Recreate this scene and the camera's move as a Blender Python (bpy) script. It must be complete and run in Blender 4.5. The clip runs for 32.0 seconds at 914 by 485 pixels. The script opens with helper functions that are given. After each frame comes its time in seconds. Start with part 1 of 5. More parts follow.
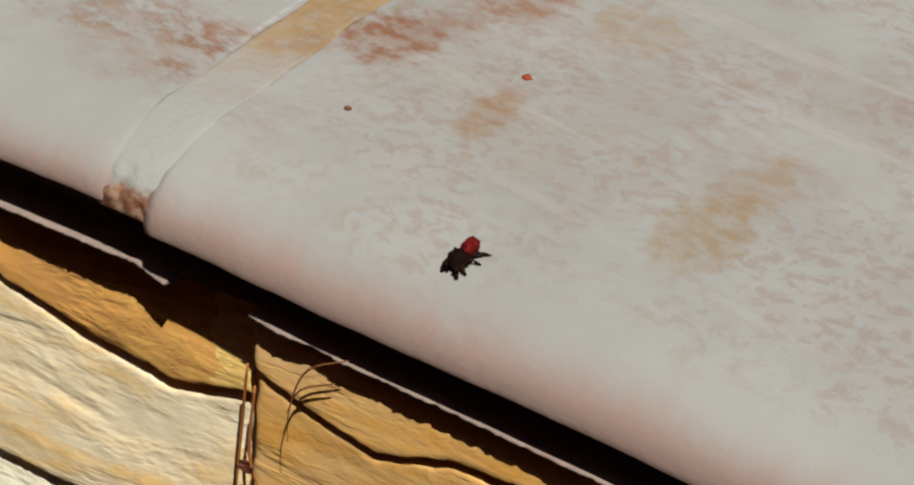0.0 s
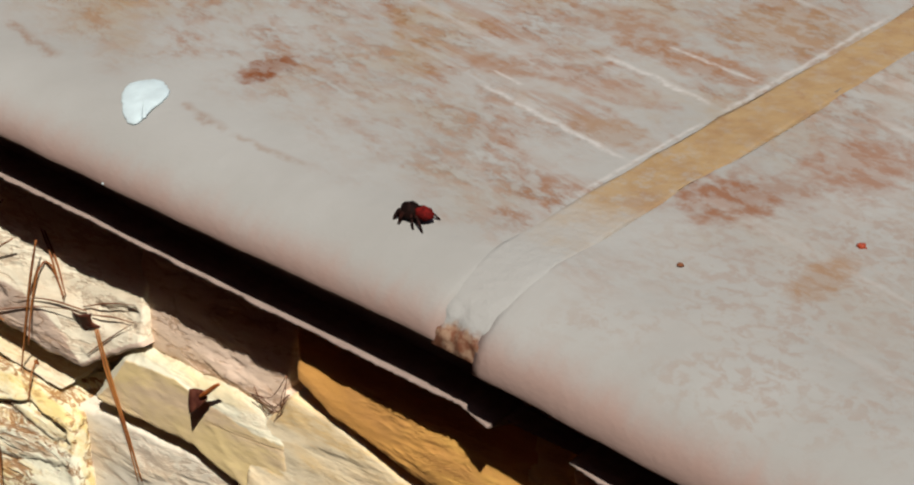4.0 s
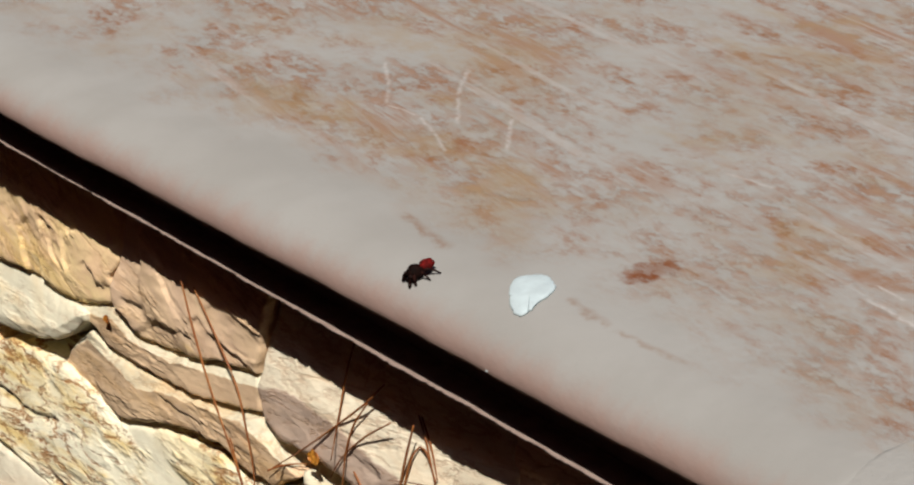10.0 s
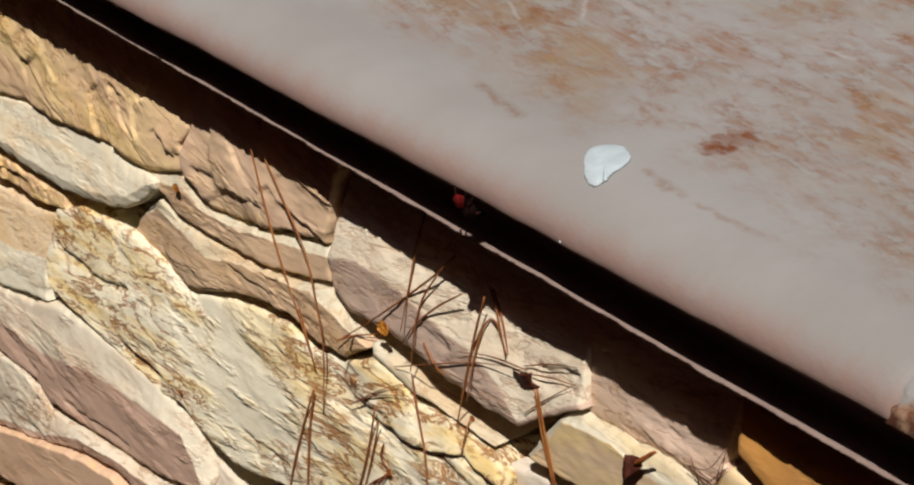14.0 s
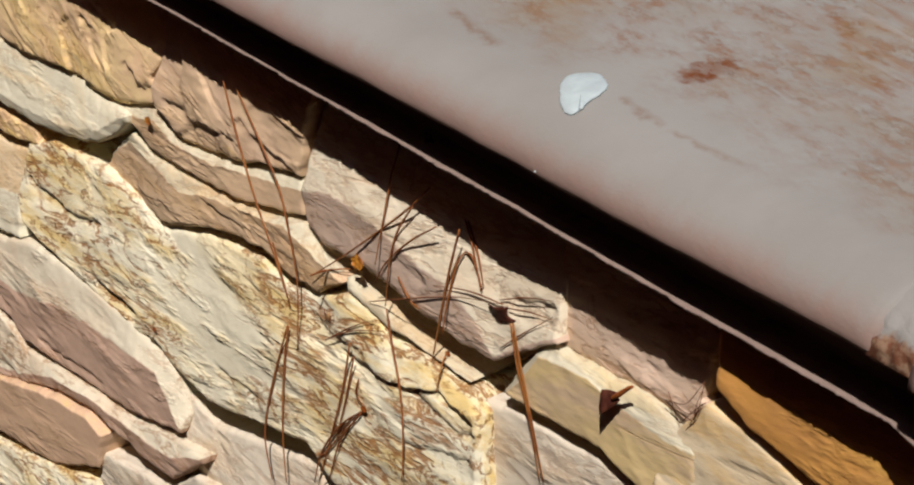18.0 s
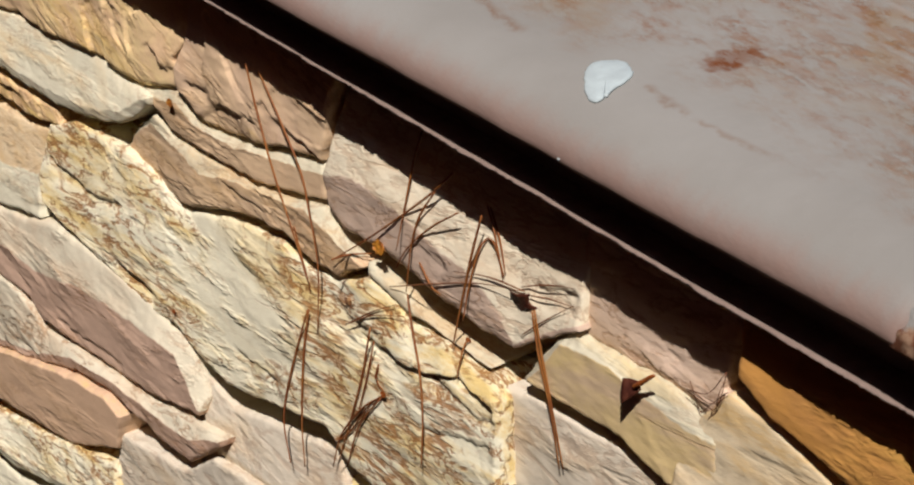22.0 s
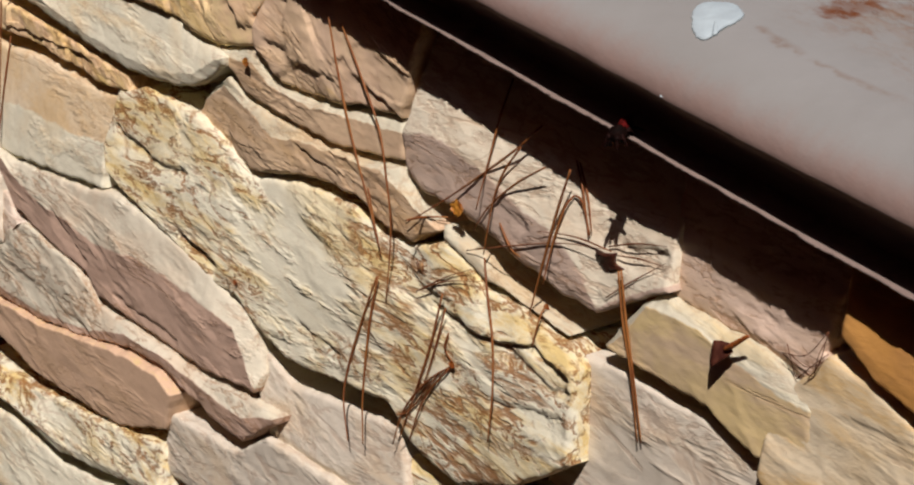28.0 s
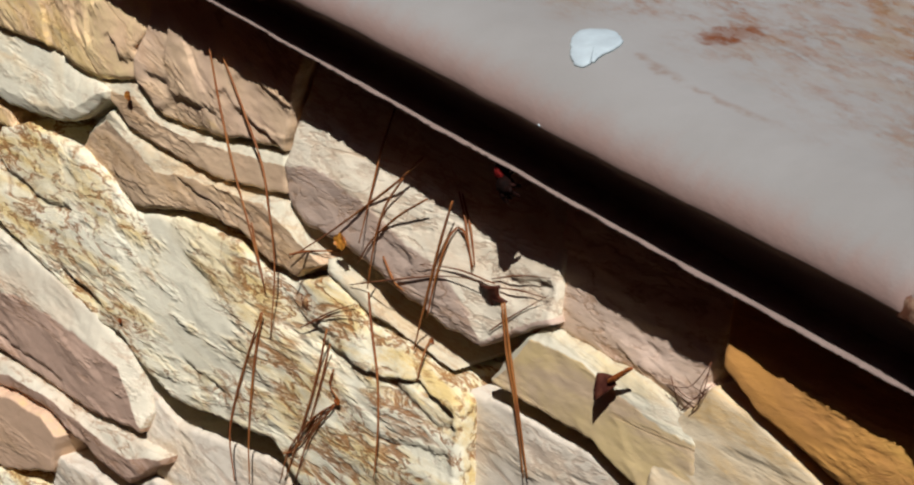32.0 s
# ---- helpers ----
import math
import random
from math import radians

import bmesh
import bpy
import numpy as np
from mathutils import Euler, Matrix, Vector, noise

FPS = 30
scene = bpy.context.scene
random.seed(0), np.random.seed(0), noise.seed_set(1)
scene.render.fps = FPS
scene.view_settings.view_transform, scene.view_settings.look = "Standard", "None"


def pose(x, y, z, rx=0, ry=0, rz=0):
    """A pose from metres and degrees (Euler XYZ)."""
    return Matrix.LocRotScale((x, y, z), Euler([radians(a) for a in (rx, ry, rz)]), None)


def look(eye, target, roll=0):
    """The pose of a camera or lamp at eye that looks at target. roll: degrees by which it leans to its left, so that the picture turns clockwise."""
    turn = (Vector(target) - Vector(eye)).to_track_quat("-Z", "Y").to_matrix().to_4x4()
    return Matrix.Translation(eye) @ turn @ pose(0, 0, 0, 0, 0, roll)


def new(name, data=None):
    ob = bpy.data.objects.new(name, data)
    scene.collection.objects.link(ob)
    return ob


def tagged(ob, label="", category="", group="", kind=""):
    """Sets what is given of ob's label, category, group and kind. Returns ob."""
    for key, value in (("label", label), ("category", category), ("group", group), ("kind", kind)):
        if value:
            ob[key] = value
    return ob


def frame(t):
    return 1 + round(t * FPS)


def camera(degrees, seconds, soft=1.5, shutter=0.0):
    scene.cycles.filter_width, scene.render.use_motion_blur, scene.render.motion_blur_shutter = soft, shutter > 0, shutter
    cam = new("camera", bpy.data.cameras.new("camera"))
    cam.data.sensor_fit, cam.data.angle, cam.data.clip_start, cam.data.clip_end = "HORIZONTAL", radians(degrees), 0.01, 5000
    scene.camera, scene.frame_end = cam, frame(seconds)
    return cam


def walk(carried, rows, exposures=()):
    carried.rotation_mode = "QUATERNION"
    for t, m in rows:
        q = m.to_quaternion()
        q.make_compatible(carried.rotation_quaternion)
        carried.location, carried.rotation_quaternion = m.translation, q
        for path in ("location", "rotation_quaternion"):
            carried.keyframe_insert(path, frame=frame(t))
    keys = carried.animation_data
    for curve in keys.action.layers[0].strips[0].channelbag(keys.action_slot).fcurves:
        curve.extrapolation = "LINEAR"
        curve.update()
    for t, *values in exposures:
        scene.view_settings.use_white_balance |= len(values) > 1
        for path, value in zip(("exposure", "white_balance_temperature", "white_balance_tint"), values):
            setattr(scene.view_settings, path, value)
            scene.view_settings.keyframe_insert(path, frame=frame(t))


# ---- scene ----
cam = camera(25.0, 32.0, soft=2.2)
walk(cam, [
    (0, pose(0.4561, -0.3516, 0.2857, 55.369, -1.221, 32.464)),
    (0.5, pose(0.4521, -0.3517, 0.2860, 55.107, -1.599, 32.613)),
    (1, pose(0.4530, -0.3515, 0.2836, 55.137, -1.900, 32.787)),
    (1.5, pose(0.4533, -0.3502, 0.2850, 54.925, -1.744, 32.897)),
    (2, pose(0.4564, -0.3510, 0.2851, 55.096, -1.622, 33.060)),
    (2.5, pose(0.4552, -0.3521, 0.2814, 55.244, -1.542, 32.880)),
    (3, pose(0.4548, -0.3598, 0.2774, 56.915, -0.862, 33.762)),
    (3.5, pose(0.4527, -0.3623, 0.2840, 58.716, -0.722, 38.186)),
    (4, pose(0.4539, -0.3657, 0.2790, 60.640, -0.044, 41.243)),
    (4.5, pose(0.4510, -0.3677, 0.2780, 61.215, 0.422, 42.246)),
    (6.5, pose(0.4574, -0.3722, 0.2750, 63.219, 0.435, 44.902)),
    (7, pose(0.4579, -0.3741, 0.2747, 63.148, 0.527, 44.847)),
    (7.5, pose(0.4597, -0.3755, 0.2736, 63.269, 0.486, 44.899)),
    (8, pose(0.4611, -0.3734, 0.2747, 63.211, 0.853, 45.005)),
    (8.5, pose(0.4615, -0.3770, 0.2769, 64.159, 1.018, 45.447)),
    (9, pose(0.4614, -0.3788, 0.2763, 65.010, 0.900, 46.216)),
    (9.5, pose(0.4591, -0.3838, 0.2767, 65.964, 0.892, 47.888)),
    (10, pose(0.4556, -0.3872, 0.2728, 67.347, 0.721, 51.202)),
    (10.5, pose(0.4528, -0.3869, 0.2733, 67.121, 0.730, 52.102)),
    (11, pose(0.4515, -0.3851, 0.2730, 66.272, 0.737, 52.827)),
    (11.5, pose(0.4538, -0.3851, 0.2729, 65.842, 0.900, 53.082)),
    (12, pose(0.4546, -0.3887, 0.2732, 64.994, 0.586, 53.119)),
    (12.5, pose(0.4549, -0.3881, 0.2754, 64.826, 0.886, 52.925)),
    (13, pose(0.4537, -0.3816, 0.2734, 63.809, 1.190, 52.988)),
    (13.5, pose(0.4521, -0.3766, 0.2676, 63.631, 1.492, 53.761)),
    (14, pose(0.4483, -0.3838, 0.2655, 64.040, 0.895, 53.183)),
    (14.5, pose(0.4455, -0.3803, 0.2627, 63.453, 1.068, 52.811)),
    (16.5, pose(0.4445, -0.3735, 0.2583, 63.125, 1.306, 53.014)),
    (17, pose(0.4440, -0.3749, 0.2598, 63.078, 1.221, 52.934)),
    (17.5, pose(0.4427, -0.3741, 0.2581, 62.823, 1.091, 52.901)),
    (18, pose(0.4424, -0.3729, 0.2552, 62.478, 0.818, 52.913)),
    (18.5, pose(0.4424, -0.3721, 0.2544, 62.460, 0.686, 52.888)),
    (19, pose(0.4431, -0.3756, 0.2593, 62.524, 0.717, 52.747)),
    (19.5, pose(0.4406, -0.3721, 0.2576, 62.817, 0.739, 52.864)),
    (20, pose(0.4395, -0.3727, 0.2605, 62.855, 0.557, 53.072)),
    (20.5, pose(0.4401, -0.3748, 0.2579, 63.106, 0.637, 53.261)),
    (21, pose(0.4407, -0.3784, 0.2607, 62.578, 0.572, 53.097)),
    (21.5, pose(0.4401, -0.3759, 0.2570, 62.076, 0.365, 53.378)),
    (22, pose(0.4392, -0.3731, 0.2559, 61.961, 0.502, 53.578)),
    (22.5, pose(0.4382, -0.3738, 0.2579, 61.920, 0.523, 53.603)),
    (23, pose(0.4371, -0.3707, 0.2584, 62.763, 0.578, 54.073)),
    (23.5, pose(0.4408, -0.3754, 0.2614, 63.611, 0.680, 54.229)),
    (24, pose(0.4438, -0.3789, 0.2603, 64.383, 0.435, 54.791)),
    (24.5, pose(0.4478, -0.3854, 0.2608, 64.556, 0.304, 55.049)),
    (25, pose(0.4469, -0.3829, 0.2579, 64.045, 0.443, 55.339)),
    (25.5, pose(0.4454, -0.3852, 0.2560, 62.741, 0.086, 55.736)),
    (27.5, pose(0.4361, -0.3841, 0.2195, 65.590, 0.358, 56.367)),
    (28, pose(0.4230, -0.3738, 0.1982, 64.421, -2.016, 56.411)),
    (28.5, pose(0.4210, -0.3608, 0.1930, 65.542, -1.430, 56.977)),
    (29, pose(0.4245, -0.3677, 0.1959, 66.128, -1.590, 55.249)),
    (29.5, pose(0.4220, -0.3626, 0.1969, 65.867, -1.522, 54.411)),
    (30, pose(0.4206, -0.3608, 0.1972, 66.090, -1.630, 53.869)),
    (30.5, pose(0.4209, -0.3628, 0.1977, 66.056, -1.782, 53.693)),
    (31, pose(0.4221, -0.3575, 0.1922, 66.111, -2.261, 54.054)),
    (31.5, pose(0.4207, -0.3566, 0.1918, 65.636, -2.321, 53.966)),
    (32, pose(0.4204, -0.3580, 0.1924, 65.511, -2.406, 54.039)),
], exposures=[(0, 0.25, 6200, 9), (4, 0.22, 6300, 12), (10, 0.14, 6350, 14), (13, 0.0, 6400, 15), (14.5, -0.11, 6400, 19), (19, -0.11, 6400, 18), (25.5, -0.12, 6400, 19), (28, -0.24, 6300, 21), (29, -0.26, 6300, 22), (30, -0.08, 6000, 16), (32, -0.06, 6000, 16)])

# ---- light ----
SUN = Vector((0.38, -0.36, 0.85)).normalized()
world = bpy.data.worlds.new("daylight")
scene.world = world
world.use_nodes = True
wn = world.node_tree
sky = wn.nodes.new("ShaderNodeTexSky")
sky.sky_type, sky.sun_disc = "NISHITA", False
sky.sun_elevation = math.asin(SUN.z)
sky.sun_rotation = math.atan2(SUN.x, SUN.y)
wn.links.new(sky.outputs[0], wn.nodes["Background"].inputs[0])
wn.nodes["Background"].inputs[1].default_value = 0.05
lamp = bpy.data.lights.new("sun", "SUN")
lamp.energy, lamp.angle, lamp.color = 5.0, radians(0.5), (1.0, 0.93, 0.82)
sun = new("sun", lamp)
sun.matrix_world = look(SUN * 5, (0, 0, 0))


# ---- materials ----
class Mat:
    """A small builder of node materials in object space, in metres."""

    def __init__(self, name, rough=0.8):
        self.m = bpy.data.materials.new(name)
        self.m.use_nodes = True
        self.t = self.m.node_tree
        self.b = self.t.nodes["Principled BSDF"]
        self.b.inputs["Roughness"].default_value = rough
        self.b.inputs["Specular IOR Level"].default_value = 0.25
        self.co = self.t.nodes.new("ShaderNodeTexCoord").outputs["Object"]

    def link(self, a, b):
        self.t.links.new(a, b)

    def noise(self, scale, detail=4, rough=0.55, stretch=(1, 1, 1), turn=(0, 0, 0), warp=0.0, shift=None):
        mp = self.t.nodes.new("ShaderNodeMapping")
        mp.inputs["Scale"].default_value = stretch
        if any(turn):
            first = self.t.nodes.new("ShaderNodeMapping")
            first.inputs["Rotation"].default_value = turn
            self.link(self.co, first.inputs[0])
            self.link(first.outputs[0], mp.inputs[0])
        else:
            self.link(self.co, mp.inputs[0])
        if shift is not None:
            self.link(shift, mp.inputs["Location"])
        n = self.t.nodes.new("ShaderNodeTexNoise")
        n.inputs["Scale"].default_value, n.inputs["Detail"].default_value = scale, detail
        n.inputs["Roughness"].default_value, n.inputs["Distortion"].default_value = rough, warp
        self.link(mp.outputs[0], n.inputs["Vector"])
        return n.outputs["Fac"]

    def ramp(self, v, a, b, lo=0.0, hi=1.0):
        r = self.t.nodes.new("ShaderNodeMapRange")
        r.interpolation_type = "SMOOTHSTEP"
        for k, x in zip((1, 2, 3, 4), (a, b, lo, hi)):
            r.inputs[k].default_value = x
        self.link(v, r.inputs[0])
        return r.outputs[0]

    def math(self, op, a, b=None):
        n = self.t.nodes.new("ShaderNodeMath")
        n.operation = op
        for k, x in enumerate((a, b)):
            if x is None:
                continue
            if isinstance(x, (int, float)):
                n.inputs[k].default_value = x
            else:
                self.link(x, n.inputs[k])
        return n.outputs[0]

    def mix(self, f, a, b):
        n = self.t.nodes.new("ShaderNodeMix")
        n.data_type = "RGBA"
        for k, x in ((0, f), (6, a), (7, b)):
            if isinstance(x, (int, float)):
                n.inputs[k].default_value = x
            elif isinstance(x, tuple):
                n.inputs[k].default_value = (*x, 1)
            else:
                self.link(x, n.inputs[k])
        return n.outputs[2]

    def axis(self, k):
        n = self.t.nodes.new("ShaderNodeSeparateXYZ")
        self.link(self.co, n.inputs[0])
        return n.outputs[k]

    def colour(self, c):
        if isinstance(c, tuple):
            self.b.inputs["Base Color"].default_value = (*c, 1)
        else:
            self.link(c, self.b.inputs["Base Color"])
        return self

    def bump(self, v, dist, strength=1.0):
        n = self.t.nodes.new("ShaderNodeBump")
        n.inputs["Distance"].default_value, n.inputs["Strength"].default_value = dist, strength
        self.link(v, n.inputs["Height"])
        if self.b.inputs["Normal"].links:
            self.link(self.b.inputs["Normal"].links[0].from_socket, n.inputs["Normal"])
        self.link(n.outputs[0], self.b.inputs["Normal"])
        return self

    def spot(self, x, y, rx, ry, soft=0.5, rag=0.6):
        """1 inside a ragged oval stain about (x, y) with those half sizes."""
        dx = self.math("DIVIDE", self.math("SUBTRACT", self.axis(0), x), rx)
        dy = self.math("DIVIDE", self.math("SUBTRACT", self.axis(1), y), ry)
        d = self.math("ADD", self.math("MULTIPLY", dx, dx), self.math("MULTIPLY", dy, dy))
        d = self.math("ADD", d, self.math("MULTIPLY", self.math("SUBTRACT", self.noise(160, 4), 0.5), 4 * rag))
        return self.ramp(d, 1.0 - soft, 1.0 + soft, 1.0, 0.0)

    def stroke(self, x0, y0, x1, y1, w):
        """1 along a ragged scratch from (x0, y0) to (x1, y1), w wide."""
        n = math.hypot(x1 - x0, y1 - y0)
        ux, uy = (x1 - x0) / n, (y1 - y0) / n
        dx, dy = self.math("SUBTRACT", self.axis(0), x0), self.math("SUBTRACT", self.axis(1), y0)
        run = self.math("ADD", self.math("MULTIPLY", dx, ux), self.math("MULTIPLY", dy, uy))
        off = self.math("ADD", self.math("MULTIPLY", dx, -uy), self.math("MULTIPLY", dy, ux))
        off = self.math("ADD", off, self.math("MULTIPLY", self.math("SUBTRACT", self.noise(120, 4), 0.5), 3 * w))
        body = self.math("MULTIPLY", self.ramp(self.math("ABSOLUTE", off), 0.0, 1.2 * w, 1.0, 0.0), self.ramp(self.noise(240, 4, 0.7), 0.35, 0.6, 0.25, 1.0))
        ends = self.math("MULTIPLY", self.ramp(run, 0.0, 0.12 * n), self.ramp(run, 0.85 * n, n, 1.0, 0.0))
        return self.math("MULTIPLY", body, ends)


def stone_material(name, main, second, stain, fresh, amount=0.5, cracks=1.0, lean=5, share=0.0):
    """Split stone: a weathered skin, and a fresher colour where it broke along the cleft."""
    k = Mat(name, 0.85)
    rnd = k.t.nodes.new("ShaderNodeObjectInfo").outputs["Random"]
    off = k.t.nodes.new("ShaderNodeCombineXYZ")
    for i, f in enumerate((3.1, 1.7, 2.3)):
        k.link(k.math("MULTIPLY", rnd, f), off.inputs[i])
    off = off.outputs[0]
    turn = (0, radians(lean), 0)
    at = k.t.nodes.new("ShaderNodeAttribute")
    at.attribute_name = "cleft"
    # splintered bands between smooth ones
    rough = k.ramp(k.noise(17, 6, 0.62, (0.25, 1, 1), turn, 0.3, off), 0.45 - share, 0.54 - share)
    skin = k.mix(k.ramp(k.noise(40, 6, 0.7, (0.5, 1, 1), turn, 0.6, off), 0.36, 0.66), main, second)
    warm = tuple(0.62 * p + 0.38 * q for p, q in zip(fresh, stain))
    clean = k.mix(k.ramp(k.noise(22, 5, 0.6, (0.5, 1, 1), turn, 0.6, off), 0.47, 0.72, 0.0, 0.75), fresh, warm)
    edge = k.math("ADD", at.outputs["Fac"], k.math("MULTIPLY", k.math("SUBTRACT", k.noise(110, 6, 0.7, (0.5, 1, 1), turn, 0.5, off), 0.5), 0.65))
    c = k.mix(k.ramp(edge, 0.42, 0.58), skin, clean)
    # iron stain that follows the splintered bands
    iron = k.math("MULTIPLY", rough, k.ramp(k.noise(70, 7, 0.72, (0.22, 1, 1), turn, 0.4, off), 0.42, 0.66, 0.0, amount))
    c = k.mix(iron, c, stain)
    fine = k.noise(420, 5, 0.7, (0.45, 1, 1), turn, 0.4, off)
    c = k.mix(k.ramp(fine, 0.42, 0.75, 0.0, 0.11), c, tuple(0.55 * v for v in main))
    c = k.mix(k.ramp(k.noise(700, 2, 0.5, (1, 1, 1), turn, 0, off), 0.75, 0.80, 0.0, 0.6), c, (0.14, 0.07, 0.04))
    # thin wandering bedding splits, dense in the splintered bands
    marks = None
    for scale, stretch, wide, lo, hi, calm in ((26, 0.13, 0.020, 0.44, 0.52, 0.30), (58, 0.17, 0.032, 0.42, 0.54, 0.08), (120, 0.24, 0.045, 0.44, 0.56, 0.05)):
        v = k.math("ABSOLUTE", k.math("SUBTRACT", k.noise(scale, 6, 0.62, (1.6 * stretch, 1, 1), turn, 0.45, off), 0.5))
        gate = k.math("MULTIPLY", k.ramp(k.noise(scale * 0.9, 3, 0.5, (0.5, 1, 1), (0.4, 0.2, 0.3), 0.4, off), lo, hi), k.ramp(rough, 0.0, 1.0, calm, cracks))
        m = k.math("MULTIPLY", k.ramp(v, 0.0, wide, 1.0, 0.0), gate)
        marks = m if marks is None else k.math("MAXIMUM", marks, m)
    c = k.mix(k.math("MULTIPLY", marks, 0.90), c, (0.33, 0.135, 0.030))
    k.colour(c)
    chip = k.t.nodes.new("ShaderNodeTexVoronoi")
    chip.inputs["Scale"].default_value = 75
    turned, mp = k.t.nodes.new("ShaderNodeMapping"), k.t.nodes.new("ShaderNodeMapping")
    turned.inputs["Rotation"].default_value = turn
    mp.inputs["Scale"].default_value = (0.40, 1, 1)
    k.link(k.co, turned.inputs[0])
    k.link(turned.outputs[0], mp.inputs[0])
    k.link(off, mp.inputs["Location"])
    wobble = k.t.nodes.new("ShaderNodeVectorMath")
    wobble.operation = "MULTIPLY_ADD"
    shake = k.t.nodes.new("ShaderNodeTexNoise")
    shake.inputs["Scale"].default_value, shake.inputs["Detail"].default_value = 90, 5
    k.link(mp.outputs[0], shake.inputs["Vector"])
    k.link(shake.outputs["Color"], wobble.inputs[0])
    wobble.inputs[1].default_value = (0.016, 0.016, 0.016)
    k.link(mp.outputs[0], wobble.inputs[2])
    k.link(wobble.outputs[0], chip.inputs["Vector"])
    k.bump(k.math("MULTIPLY", chip.outputs["Distance"], k.ramp(rough, 0.0, 1.0, 0.08, 1.0)), 0.0020, 0.20 + 0.40 * cracks)
    k.bump(k.math("MULTIPLY", marks, -1.0), 0.0007, 0.6)
    k.bump(k.math("MULTIPLY", k.noise(75, 7, 0.68, (0.5, 1, 1), turn, 0.7, off), k.ramp(rough, 0.0, 1.0, 0.12, 1.0)), 0.0020, 0.22 + 0.25 * cracks)
    k.bump(fine, 0.0004, 0.25)
    return k.m


STONE = {
    "cream": stone_material("cream_stone", (0.74, 0.62, 0.42), (0.72, 0.54, 0.30), (0.72, 0.45, 0.13), (0.80, 0.78, 0.60), 0.40, 0.25, 5, -0.05),
    "straw": stone_material("straw_stone", (0.80, 0.65, 0.37), (0.78, 0.60, 0.29), (0.78, 0.56, 0.15), (0.88, 0.86, 0.66), 0.78, 1.0, 5, 0.065),
    "ochre": stone_material("ochre_stone", (0.92, 0.72, 0.38), (0.80, 0.57, 0.35), (0.88, 0.62, 0.17), (0.88, 0.74, 0.43), 0.60, 0.45, -20),
    "tan": stone_material("tan_stone", (0.80, 0.60, 0.38), (0.72, 0.53, 0.34), (0.70, 0.43, 0.14), (0.63, 0.605, 0.455), 0.40, 0.35),
    "sand": stone_material("sand_stone", (0.82, 0.615, 0.385), (0.72, 0.53, 0.365), (0.82, 0.56, 0.19), (0.82, 0.65, 0.41), 0.50, 0.45, -15),
    "mauve": stone_material("mauve_stone", (0.68, 0.485, 0.36), (0.57, 0.40, 0.295), (0.64, 0.40, 0.22), (0.70, 0.66, 0.51), 0.25, 0.6),
    "chalk": stone_material("chalk_topped_stone", (0.69, 0.545, 0.435), (0.61, 0.475, 0.37), (0.66, 0.44, 0.23), (0.83, 0.775, 0.60), 0.30, 0.4),
    "rose": stone_material("rose_stone", (0.74, 0.58, 0.45), (0.66, 0.51, 0.385), (0.68, 0.47, 0.27), (0.76, 0.67, 0.55), 0.30, 0.5),
    "pale": stone_material("pale_stone", (0.70, 0.62, 0.48), (0.64, 0.53, 0.39), (0.68, 0.45, 0.18), (0.70, 0.645, 0.52), 0.30, 0.3),
    "warm": stone_material("warm_pale_stone", (0.76, 0.59, 0.34), (0.74, 0.51, 0.25), (0.76, 0.47, 0.12), (0.76, 0.66, 0.46), 0.75, 0.08, 5, 0.06),
    "gold": stone_material("gold_stone", (0.80, 0.63, 0.31), (0.70, 0.54, 0.35), (0.80, 0.56, 0.16), (0.62, 0.60, 0.46), 0.4, 0.25),
    "honey": stone_material("honey_stone", (0.72, 0.43, 0.135), (0.68, 0.43, 0.18), (0.70, 0.34, 0.055), (0.76, 0.49, 0.17), 0.8, 0.12),
    "orange": stone_material("orange_stone", (0.68, 0.345, 0.09), (0.54, 0.27, 0.085), (0.82, 0.50, 0.12), (0.82, 0.62, 0.24), 0.75, 0.25),
    "peach": stone_material("peach_stone", (0.74, 0.52, 0.345), (0.66, 0.46, 0.30), (0.68, 0.46, 0.21), (0.72, 0.56, 0.27), 0.25, 0.2),
}


